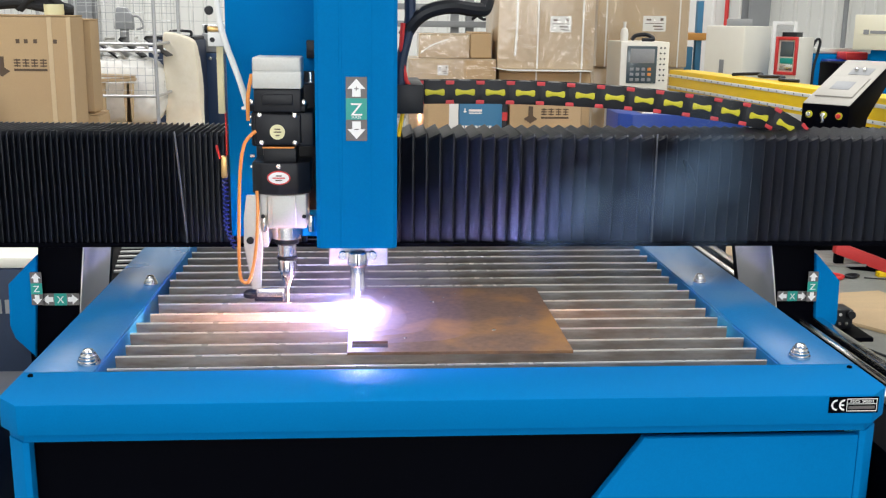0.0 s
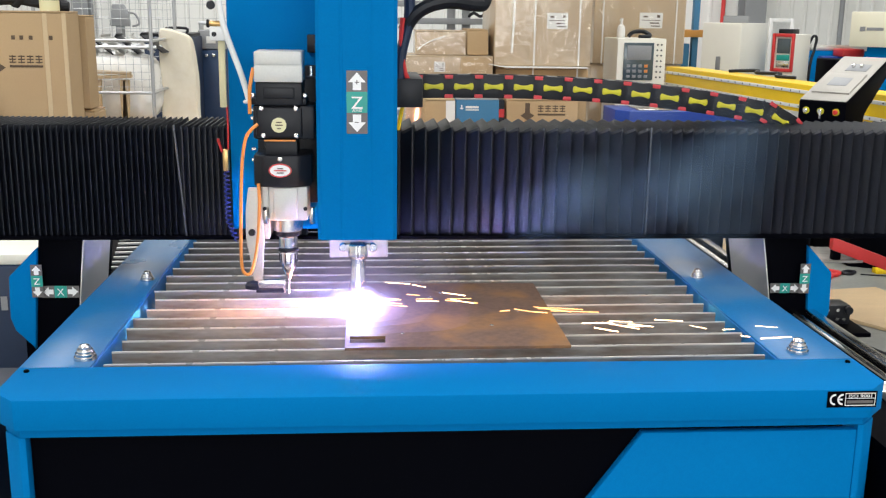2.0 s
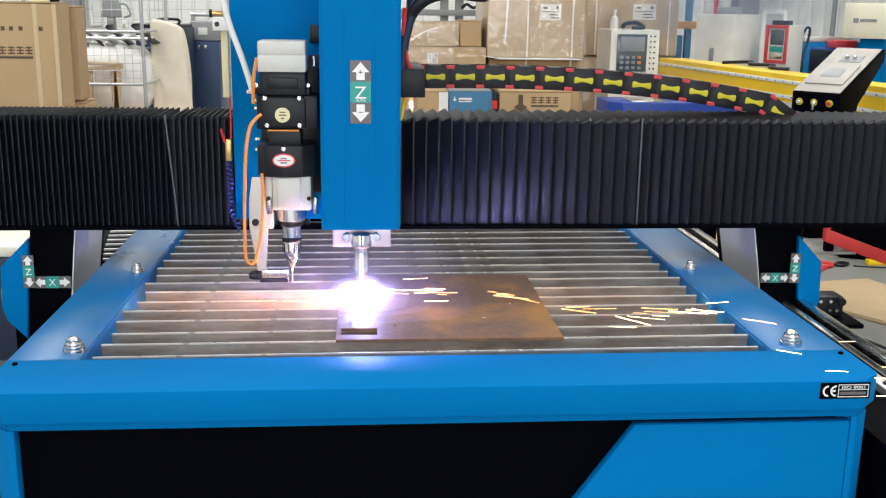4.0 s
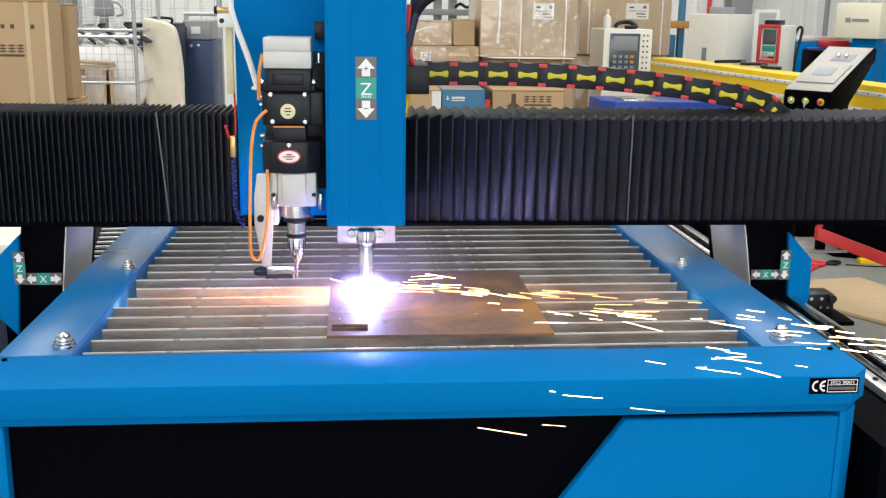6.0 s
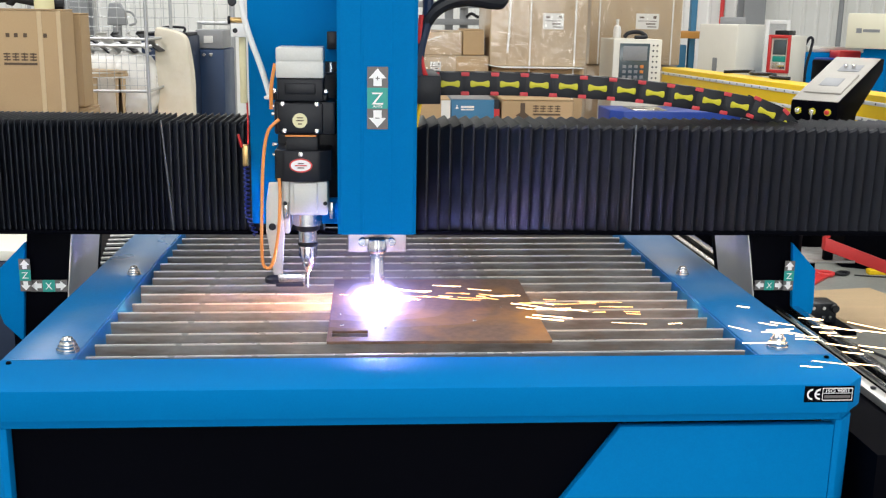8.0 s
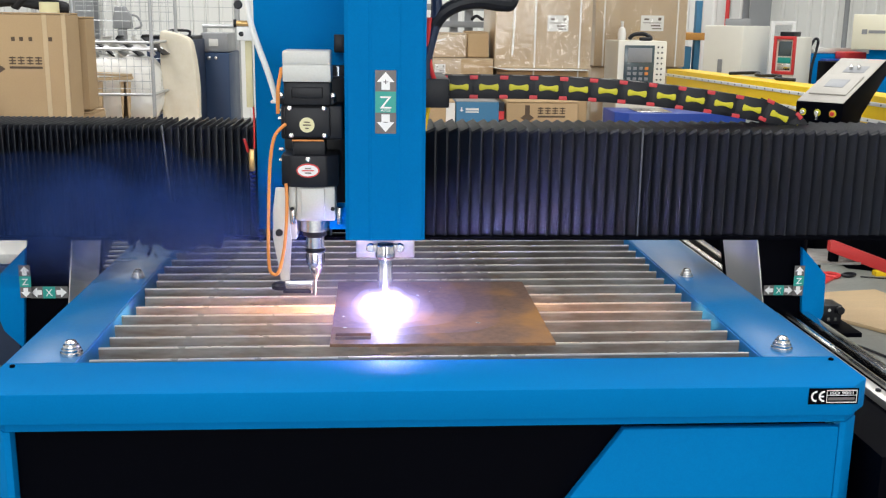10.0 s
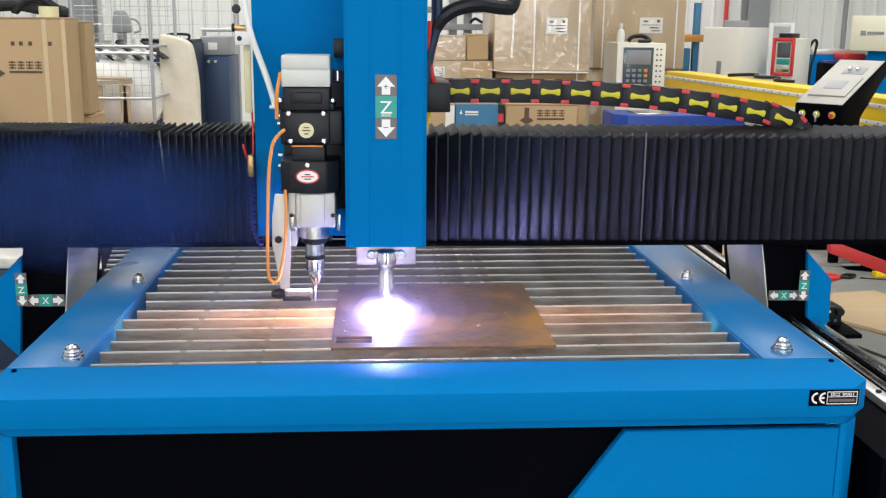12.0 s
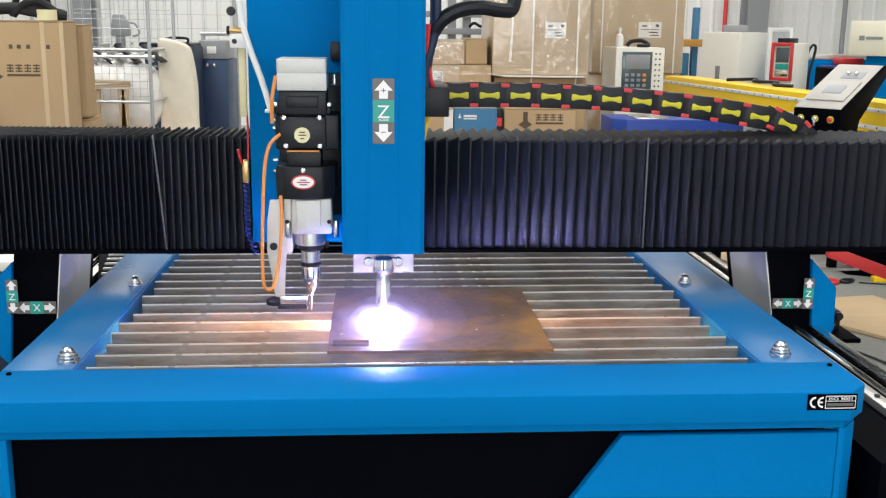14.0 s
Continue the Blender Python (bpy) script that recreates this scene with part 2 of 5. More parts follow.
def hall():
    # corrugated sheet on the back wall
    def sheet(along, fixed, a, b, z1):
        bm = bmesh.new()
        n = int((b - a) / 0.2)
        prof = []
        for i in range(n):
            u = a + i * 0.2
            prof += [(u, 0.0), (u + 0.13, 0.0), (u + 0.15, -0.025), (u + 0.18, -0.025)]
        prof += [(b, 0.0), (b, 0.2), (a, 0.2)]
        s = -1 if along == "x-" or along == "y-" else 1
        pts = [(u, fixed + s * v) if along[0] == "x" else (fixed + s * v, u) for u, v in prof]
        return prism(pts, "z", 0, z1, bm=bm)

    solid("wall_north", sheet("x", HY1, HX0, HX1, HZ), WALL, (0, HY1, 0), "white corrugated steel sheet wall", "wall", kind="structure")
    solid("wall_west", sheet("y-", HX0, HY0, HY1, HZ), WALL, (HX0, 0, 0), "white corrugated steel sheet wall", "wall", kind="structure")
    solid("wall_east", sheet("y", HX1, HY0, HY1, HZ), WALL, (HX1, 0, 0), "white corrugated steel sheet wall", "wall", kind="structure")
    bm = box(HX0, -3.4, HY0 - 0.2, HY0, 0, HZ)
    box(3.4, HX1, HY0 - 0.2, HY0, 0, HZ, bm=bm)
    box(-3.4, 3.4, HY0 - 0.2, HY0, 4.6, HZ, bm=bm)
    solid("wall_south", bm, WALL, (0, HY0, 0), "white sheet wall with a wide open doorway", "wall", kind="structure")
    bm = bmesh.new()
    for a, b in ((HX0, -4.05), (-2.35, 2.35), (4.05, HX1)):
        box(a, b, HY0, HY1, HZ, HZ + 0.12, bm=bm)
    for x in (-3.2, 3.2):
        box(x - 0.85, x + 0.85, HY0, -6.55, HZ, HZ + 0.12, bm=bm)
        box(x - 0.85, x + 0.85, 12.55, HY1, HZ, HZ + 0.12, bm=bm)
    solid("ceiling", bm, ROOF, (0, 0, HZ), "pale sheet metal roof with long skylights", "ceiling", kind="structure")


hall()

# ---------------- cutting table ----------------
TOP = 0.80
TX0, TX1, SX = -0.778, 0.797, 0.65
SY0, SY1, TY1 = 0.165, 1.62, 1.78


def cutting_table():
    t = thing("cutting_table", (0, 0.9, 0), "blue enamelled steel cutting table with black front panel", "cutting table")
    # front rail with cut corners, then the side and back rails
    c = 0.042
    lip = [(TX0 + c, 0), (TX1 - c, 0), (TX1, c), (TX1, SY0), (TX0, SY0), (TX0, c)]
    bm = prism(lip, "z", TOP - 0.055, TOP, 0.0025)
    inner = [(TX0 + c + 0.006, 0.012), (TX1 - c - 0.006, 0.012), (TX1 - 0.012, c + 0.006), (TX1 - 0.012, SY0), (TX0 + 0.012, SY0), (TX0 + 0.012, c + 0.006)]
    prism(inner, "z", TOP - 0.072, TOP - 0.053, 0.001, bm=bm)
    part("front_rail", bm, BLUE, t)
    part("side_rail", box(TX0, -SX, SY0 + 0.001, TY1, TOP - 0.10, TOP, 0.0025), BLUE_SHEEN, t)
    part("side_rail", box(SX, TX1, SY0 + 0.001, TY1, TOP - 0.10, TOP, 0.0025), BLUE_SHEEN, t)
    part("back_rail", box(-SX + 0.001, SX - 0.001, SY1, TY1, TOP - 0.10, TOP, 0.0025), BLUE, t)
    part("inner_wall", box(-SX - 0.004, -SX + 0.002, SY0 + 0.004, SY1, 0.5, TOP - 0.004), BLUE_DULL, t)
    part("inner_wall", box(SX - 0.002, SX + 0.004, SY0 + 0.004, SY1, 0.5, TOP - 0.004), BLUE_DULL, t)
    for sg, xo in ((1, TX0 + 0.012), (-1, TX1 - 0.012)):
        k = 0.032
        foot = [(xo, 0.012 + k), (xo + sg * k, 0.012), (xo + sg * (k + 0.012), 0.012), (xo + sg * (k + 0.012), 0.07), (xo, 0.07)]
        part("leg", prism(foot, "z", 0, TOP - 0.0725, 0.002), BLUE, t)
        part("leg", box(min(xo, xo + sg * 0.05), max(xo, xo + sg * 0.05), TY1 - 0.06, TY1, 0, TOP - 0.1005, 0.003), BLUE, t)
    # lower front: black panel and the slanted blue panel
    part("front_panel", box(TX0 + 0.0565, 0.60, 0.034, 0.05, 0.12, TOP - 0.0725), BLACK, t, "black enamelled lower panel")
    s = 0.71
    poly = [(0.346, 0.7175), (TX1 - 0.0565, 0.7175), (TX1 - 0.0565, 0.06), (0.346 - s * 0.66, 0.06)]
    part("slanted_panel", prism(poly, "y", 0.013, 0.033, 0.002), BLUE, t, "blue enamelled panel with a slanted edge")
    for x0, x1 in ((TX0 + 0.03, TX0 + 0.046), (TX1 - 0.046, TX1 - 0.031)):
        part("side_panel", box(x0, x1, 0.08, TY1 - 0.07, 0.06, TOP - 0.101), BLACK, t)
    part("tray", box(-SX + 0.003, SX - 0.003, SY0 + 0.01, SY1 - 0.005, 0.50, 0.52), STEEL, t, "rusty scrap tray under the slats")
    stack = [(0.0235, 0), (0.024, 0.003), (0.0235, 0.006), (0.0205, 0.0065), (0.021, 0.010), (0.0205, 0.0125), (0.0175, 0.013), (0.018, 0.016), (0.0165, 0.0195), (0.0125, 0.020), (0.013, 0.024), (0.010, 0.0275), (0.004, 0.029)]
    for x0, y0, k in ((-0.670, 0.211, 0.88), (0.703, 0.205, 0.88), (-0.675, 0.787, 0.70), (0.687, 0.782, 0.70), (-0.672, 1.42, 0.70), (0.69, 1.42, 0.70)):
        part("levelling_bolt", turned([(r * k, h * (k + 0.12)) for r, h in stack], (x0, y0, TOP), seg=24), BRIGHT, t, "stacked steel washers with a domed nut")
    for x in (TX0 + 0.022, TX1 - 0.022):
        part("edge_screw", turned([(0.005, 0), (0.005, 0.003), (0.003, 0.0045)], (x, 0.142, TOP), seg=12), BLACK, t)
    # certificate plate
    p = part("certificate_plate", box(0.672, 0.763, -0.0015, -0.0002, 0.767, 0.797), BLACK, t, "black plate with white CE mark")
    for cx in (0.6865, 0.7005):
        ring = [(cx + 0.0105 * math.cos(radians(a)), 0.782 + 0.0105 * math.sin(radians(a))) for a in range(90, 271, 15)]
        ring += [(cx + 0.0072 * math.cos(radians(a)), 0.782 + 0.0072 * math.sin(radians(a))) for a in range(270, 89, -15)]
        part("mark_letter", prism(ring, "y", -0.0021, -0.0016), SIGN_WHITE, p)
    part("mark_letter", box(0.6935, 0.6995, -0.0021, -0.0016, 0.7805, 0.7835), SIGN_WHITE, p)
    for z0, z1 in ((0.770, 0.7715), (0.7835, 0.7845), (0.7925, 0.794)):
        part("rule", box(0.7045, 0.760, -0.0021, -0.0016, z0, z1), SIGN_WHITE, p)
    for x in (0.7045, 0.7590):
        part("rule", box(x, x + 0.001, -0.0021, -0.0016, 0.7716, 0.7924), SIGN_WHITE, p)
    letters("ISO 9001", 0.732, -0.002, 0.7858, 0.0055, SIGN_WHITE, p, width=0.042)
    part("rule", box(0.708, 0.756, -0.0021, -0.0016, 0.7745, 0.7800), SIGN_GREY, p)
    return t


def slats():
    rnd = random.Random(5)
    for i in range(19):
        y = 0.203 + 0.0742 * i
        a, b = -SX + rnd.uniform(0.003, 0.022), SX - rnd.uniform(0.003, 0.016)
        z = TOP - 0.009 + rnd.uniform(-0.002, 0.002)
        t = thing("support_slat", (0, y, z - 0.11), "long scorched steel slat across the cutting bed", "slat", "slats of the cutting bed")
        lean, drop = rnd.uniform(-0.02, 0.02) * 0.15, rnd.uniform(0, 0.002)
        bites = sorted(rnd.uniform(a + 0.05, b - 0.05) for k in range(7))

        def strip(z0, z1, half):
            """The slat between two depths below its top, nicked by old cuts."""
            pts = [(a, -z0)]
            for x in bites:
                d = 0.0015 if z0 == 0 else 0.0
                pts += [(x - 0.004, -z0), (x, -z0 - d), (x + 0.004, -z0)]
            pts += [(b, -z0 - drop), (b, -z1), (a, -z1)]
            bm = prism(pts, "y", -half, half)
            for v in bm.verts:
                v.co.y += y - v.co.z * 0.05 + lean * v.co.x
                v.co.z += z + 0.002 + 0.0025 * v.co.x / SX
            return bm

        part("cut_edge", strip(0.0, 0.0028, 0.0021), GLINT_EDGE, t, "top edge coloured bright for the skylight's glint")
        part("blade", strip(0.0029, 0.11, 0.002), STEEL, t)


cutting_table()
slats()
PX0, PX1, PY0, PY1 = -0.187, 0.263, 0.262, 0.742


def workpiece():
    # plate with a finished slot cut through at its corner
    bm = bmesh.new()
    hx0, hx1, hy0, hy1 = -0.178, -0.106, 0.291, 0.333
    z0, z1 = TOP - 0.0065, TOP - 0.0005
    for a, b, c, d in ((PX0, hx0, PY0, PY1), (hx1, PX1, PY0, PY1), (hx0, hx1, PY0, hy0), (hx0, hx1, hy1, PY1)):
        box(a, b, c, d, z0, z1, bm=bm)
    bmesh.ops.remove_doubles(bm, verts=bm.verts, dist=0.0001)
    t = solid("steel_plate", bm, PLATE, (0, 0.5, z0), "rust-brown steel plate lying on the slats, being cut", "steel plate")
    rnd = random.Random(3)
    for x, y in ((-0.02, 0.70), (0.03, 0.655), (0.19, 0.50), (0.06, 0.69), (-0.11, 0.66), (0.12, 0.40), (-0.16, 0.37), (-0.165, 0.45), (0.0, 0.62), (-0.07, 0.35)):
        r = rnd.uniform(0.0012, 0.0028)
        solid("spatter_bead", blob((x, y, z1 + 0.0003), (r * rnd.uniform(1, 2.2), r, r * 0.6), 2, 0.3, 2.0, seed=x * 50), BRIGHT, (x, y, z1), "bright bead of cutting spatter on the plate", "spatter", "beads of spatter")
    return t


workpiece()

# ---------------- gantry ----------------
BY, BZ0, BZ1 = 0.78, 0.903, 1.172


def axis_sign(parent, x, y, z, s, what):
    """A small sign: a teal square with a letter between two arrows."""
    if what == "X":
        part("sign_plate", box(x - 1.5 * s, x + 1.5 * s, y - 0.001, y, z - s / 2, z + s / 2), SIGN_GREY, parent, "grey axis sign")
        part("sign_field", box(x - s / 2, x + s / 2, y - 0.0016, y - 0.0011, z - s / 2, z + s / 2), TEAL, parent)
    else:
        part("sign_plate", box(x - s / 2, x + s / 2, y - 0.001, y, z - 1.5 * s, z + 1.5 * s), SIGN_GREY, parent, "grey axis sign")
        part("sign_field", box(x - s / 2, x + s / 2, y - 0.0016, y - 0.0011, z - s / 2, z + s / 2), TEAL, parent)
    letters(what, x, y - 0.0021, z - 0.3 * s, 0.6 * s, SIGN_WHITE, parent, "sign_letter", width=0.55 * s)
    for d in (-1, 1):
        a = [(0.2, -0.42), (0.2, -0.05), (0.42, -0.05), (0, 0.42), (-0.42, -0.05), (-0.2, -0.05), (-0.2, -0.42)]
        if what == "X":
            pts = [(x + d * s * (1 + v), z + s * u) for u, v in a]
        else:
            pts = [(x + s * u, z + d * s * (1 + v)) for u, v in a]
        part("arrow", prism(pts, "y", y - 0.002, y - 0.0011), SIGN_WHITE, parent)


CHEEK = mat("pale_grey_gloss", (0.80, 0.76, 0.72), 0.35, 0.0, var=0.06, scale=5, bump=0.02)


def gantry():
    g = thing("gantry", (0, BY + 0.1, 0.62), "black steel gantry beam under pleated bellows, on two legs", "gantry")
    part("beam", box(-1.30, 1.42, BY + 0.03, BY + 0.20, BZ0 + 0.004, BZ1 - 0.02, 0.004), BLACK, g)
    part("beam_lip", box(-1.30, 1.42, BY - 0.012, BY + 0.03, BZ0 - 0.006, BZ0 + 0.003, 0.001), BLACK, g)
    for sgn, xi, xo, foot_in, foot_out, flare in ((-1, -0.841, -0.947, -0.872, -0.971, -1.022), (1, 0.882, 0.994, 0.930, 1.018, 1.066)):
        top, foot = BZ0 - 0.007, 0.60
        part("leg", prism([(xi, top), (xo, top), (foot_out, foot), (foot_in, foot)], "y", BY + 0.04, BY + 0.36, 0.002), BLACK, g, "black enamelled gantry leg")
        w = sgn * 0.0035
        part("leg_cheek", prism([(xi - w, top - 0.004), (xi - w * 0.1, top - 0.004), (foot_in - w * 0.1, foot + 0.02), (foot_in - w, foot + 0.02)], "y", BY + 0.042, BY + 0.32), CHEEK, g, "pale grey inner cheek of the leg")
        o = sgn * 0.0015
        pts = [(xo + o + sgn * 0.002, 0.868), (flare, 0.795), (flare + sgn * 0.004, 0.690), (flare - sgn * 0.006, 0.658), (foot_out + o, 0.612), (foot_out + o - sgn * 0.001, 0.606)]
        part("wing_plate", prism(pts, "y", BY + 0.03, BY + 0.30, 0.002), BLUE, g, "blue folded wing plate beside the leg")
    axis_sign(g, -0.9015, BY + 0.037, 0.7550, 0.0300, "X")
    axis_sign(g, -0.954, BY + 0.0275, 0.7850, 0.0275, "Z")
    axis_sign(g, 0.9465, BY + 0.037, 0.7530, 0.0262, "X")
    axis_sign(g, 0.9935, BY + 0.0275, 0.7810, 0.0265, "Z")
    return g


GANTRY = gantry()
CX = -0.169


def fold_mesh(depth):
    """One pleat: a ridge that faces the front and the top, sharp at its crest."""
    bm = bmesh.new()
    prof = [(-0.5, 0.030), (-0.42, 0.026), (0.30, 0.0), (0.40, 0.001), (0.5, 0.030)]
    rows = []
    y0, z0, z1, y1 = BY, BZ0, BZ1, BY + 0.22
    for u, d in prof:
        d *= depth / 0.030
        rows.append([bm.verts.new((u, y0 + d, z0)), bm.verts.new((u, y0 + d, z1 - 0.006 - d)), bm.verts.new((u, y0 + d + 0.006, z1 - d)), bm.verts.new((u, y1, z1 - d))])
    for a, b in zip(rows, rows[1:]):
        for j in range(3):
            bm.faces.new((a[j], b[j], b[j + 1], a[j + 1]))
    r = bmesh.ops.solidify(bm, geom=bm.faces[:], thickness=0.0012)
    return bm


FOLDS = []


def bellows(name, x0, x1, n, moved, label, deep=1.0):
    """Pleats between x0 and x1; moved: which end follows the carriage (-1 left, 1 right, 0 none)."""
    b = thing(name, ((x0 + x1) / 2, BY + 0.05, BZ0), label, "bellows", "bellows of the gantry")
    w = (x1 - x0) / n
    bm = fold_mesh(min(0.030, w * deep))
    grow = 1.06 if not moved else (1.9 if moved == 1 else 1.1)
    for v in bm.verts:
        v.co.x *= w * grow
        v.co -= Vector((0, BY + 0.05, BZ0))
    me = meshed("fold", bm, RUBBER, 20)
    for i in range(n):
        f = new("fold", me)
        f.parent = b
        f.location = (x0 + (i + 0.5) * w - (x0 + x1) / 2, 0, 0)
        share = 0 if not moved else ((i + 0.5) / n if moved == 1 else 1 - (i + 0.5) / n)
        if moved:
            FOLDS.append((f, f.location.x, share))
    return b


BELLOWS = [
    bellows("bellows", -1.28, -0.602, 48, 0, "black pleated bellows with close folds"),
    bellows("bellows", -0.598, -0.30, 22, 1, "black pleated bellows with close folds beside the carriage"),
    bellows("bellows", -0.10, 0.553, 20, -1, "black pleated bellows with wide open folds", 0.5),
    bellows("bellows", 0.557, 1.40, 31, 0, "black pleated bellows with wide folds", 0.6),
]


def screw(parent, x, y, z, r=0.005, m=None):
    part("screw", turned([(r, 0.0), (r, -0.003), (r * 0.6, -0.0045)], (x, y, z), "y", 12), m or BRIGHT, parent)


CREAM_TUBE = mat("pale_yellow_plastic", (0.66, 0.60, 0.36), 0.5, var=0.08, bump=0.02)
BRASS = mat("brass", (0.62, 0.40, 0.16), 0.32, 0.9, var=0.12, bump=0.03)
NAVY_BLUE = mat("blue_plastic", (0.02, 0.035, 0.22), 0.35, var=0.1, bump=0.02)
STICKER = mat("pale_sticker", (0.75, 0.70, 0.42), 0.5, var=0.04, bump=0)


def torch_unit():
    t = thing("plasma_torch_unit", (CX, 0.6, 0.83), "tall blue sheet-metal Z axis housing carrying a plasma torch", "plasma torch")
    part("back_plate", box(-0.464, -0.090, 0.70, 0.712, 0.938, 1.66, 0.003), BLUE, t, "blue carriage back plate")
    bm = prism([(-0.254, 0.695), (-0.254, 0.468), (-0.246, 0.460), (-0.205, 0.460), (-0.203, 0.4588), (-0.200, 0.4588), (-0.198, 0.460), (-0.142, 0.460), (-0.139, 0.4612), (-0.136, 0.460), (-0.093, 0.460), (-0.085, 0.468), (-0.085, 0.695)], "z", 0.964, 1.66)
    c = part("cover", bm, BLUE, t, "blue folded sheet-metal cover")
    for z in (1.135, 1.296, 1.335):
        part("rivet", turned([(0.003, 0), (0.0025, -0.0012)], (-0.244, 0.4645, z), "y", 10), BRIGHT, c)
    part("slot_block", box(-0.283, -0.2555, 0.68, 0.699, 1.350, 1.390, 0.002), PLASTIC, t, "black cable block")
    part("guide_channel", box(-0.290, -0.2555, 0.655, 0.699, 1.16, 1.322, 0.001), PLASTIC, t)
    part("guide_rail", box(-0.277, -0.270, 0.648, 0.6545, 1.16, 1.322, 0.001), BRIGHT, t)
    axis_sign(t, -0.169, 0.4595, 1.258, 0.0435, "Z")
    part("plus", box(-0.1735, -0.1645, 0.4570, 0.4574, 1.2985, 1.3003), SIGN_GREY, t)
    part("plus", box(-0.1699, -0.1681, 0.4570, 0.4574, 1.2950, 1.3040), SIGN_GREY, t)
    part("minus", box(-0.1735, -0.1645, 0.4570, 0.4574, 1.2155, 1.2173), SIGN_GREY, t)
    letters("AXIS", -0.169, 0.4574, 1.2385, 0.006, SIGN_WHITE, t, "sign_letter", width=0.02)
    part("mounting_block", box(-0.234, -0.102, 0.575, 0.60, 0.898, 0.960, 0.003), ALU, t, "pale aluminium block behind the torch")
    bm = turned([(0.0205, 0.946), (0.0225, 0.942), (0.0225, 0.920), (0.019, 0.914), (0.0165, 0.913), (0.0165, 0.874), (0.0175, 0.872), (0.0175, 0.846), (0.013, 0.836), (0.0085, 0.822), (0.004, 0.819)][::-1], (CX, 0.506, 0), seg=28)
    tb = part("torch_body", bm, BRIGHT, t, "steel plasma torch with a round collar")
    part("collar_gap", box(CX - 0.0015, CX + 0.0015, 0.4825, 0.486, 0.920, 0.944), PLASTIC, tb)
    for sg in (-1, 1):
        part("clamp_knob", turned([(0.008, -0.006), (0.010, -0.004), (0.010, 0.004), (0.008, 0.006)], (CX + sg * 0.032, 0.506, 0.938), "y", 14), BRIGHT, tb)
        part("clamp_arm", box(CX + sg * 0.020 - 0.006, CX + sg * 0.020 + 0.006, 0.498, 0.514, 0.930, 0.946, 0.002), ALU, tb)
    core = glow("arc_core", (0.33, 0.35, 1.0), 3600)
    arc = part("arc", blob((CX, 0.492, TOP + 0.0095), (0.012, 0.007, 0.008), 2, 0.1), core, t, "blinding blue-white plasma arc")
    axis = Vector((0.02, -0.957, 0.29)).normalized()
    turn = axis.to_track_quat("-Y", "Z").to_matrix().to_4x4()
    at = Vector((CX, 0.506 - 0.066, TOP + 0.026))
    # Nested glowing shells draw the lens glare round the arc.
    for r, s, tint in ((0.038, 9.0, (0.80, 0.80, 1.0)), (0.050, 2.8, (0.70, 0.68, 1.0)), (0.063, 1.0, (0.58, 0.54, 1.0)), (0.088, 0.36, (0.50, 0.44, 1.0)), (0.14, 0.15, (0.46, 0.38, 1.0)), (0.22, 0.07, (0.42, 0.34, 1.0))):
        m = glare_skin("arc_glare", tint, s, at - ORIGIN[t.name], axis, 0.09 * r, 0.56 * r)
        bm = blob((0, 0, 0), (r * 1.2, r * 0.6, r * 0.64), 4, 0.12, 2.4, seed=r * 30)
        bmesh.ops.delete(bm, geom=[f for f in bm.faces if f.calc_center_median().y > -0.03 * r], context="FACES")
        bmesh.ops.transform(bm, matrix=Matrix.Translation(at) @ turn, verts=bm.verts)
        part("glare_shell", bm, m, arc)
    jet = glow("jet_glow", (1.0, 0.46, 0.22), 1500)
    part("under_jet", turned([(0.003, -0.27), (0.012, -0.25), (0.012, -0.14), (0.002, -0.12), (0.002, -0.009)], (CX, 0.506, TOP), seg=14), jet, t, "orange plasma jet below the plate")
    part("chain_bracket", box(-0.098, -0.018, 0.713, 1.00, 1.225, 1.292, 0.003), PLASTIC, t)
    part("carriage_block", box(-0.29, -0.12, 0.7125, 0.809, 0.95, 1.15, 0.004), BLACK, t)
    # hoses and cables at the side of the carriage
    part("hose", tube([(-0.052, 0.74, 1.66), (-0.050, 0.73, 1.48), (-0.052, 0.73, 1.42), (-0.070, 0.725, 1.34), (-0.072, 0.73, 1.24)], 0.013), NAVY, t, "dark blue sleeved hose bundle")
    part("hose", tube([(-0.062, 0.735, 1.40), (-0.040, 0.73, 1.435), (-0.005, 0.73, 1.458), (0.045, 0.735, 1.468), (0.105, 0.75, 1.462), (0.128, 0.76, 1.472), (0.135, 0.77, 1.55), (0.12, 0.77, 1.66)], 0.0165), PLASTIC, t, "black corrugated hose")
    part("hose", tube([(-0.066, 0.722, 1.43), (-0.069, 0.72, 1.37), (-0.061, 0.722, 1.31), (-0.05, 0.73, 1.285)], 0.006), RED, t, "red air hose")
    part("hose", tube([(-0.068, 0.735, 1.30), (-0.062, 0.735, 1.25), (-0.070, 0.735, 1.20), (-0.075, 0.735, 1.17)], 0.005), YELLOW, t)
    part("hose", tube([(-0.474, 0.62, 1.56), (-0.467, 0.605, 1.468), (-0.454, 0.60, 1.398), (-0.423, 0.60, 1.306), (-0.406, 0.59, 1.25)], 0.0068), WHITE, t, "pale plastic air hose")
    part("cable_tie", box(-0.418, -0.398, 0.580, 0.597, 1.243, 1.250, 0.002), WHITE, t)
    part("sensor_bracket", box(-0.496, -0.461, 0.655, 0.67, 1.375, 1.404, 0.002), WHITE, t, "white sensor bracket with a round hole")
    part("sensor_eye", turned([(0.0055, 0.0), (0.0055, -0.002)], (-0.486, 0.6548, 1.389), "y", 16), PLASTIC, t)
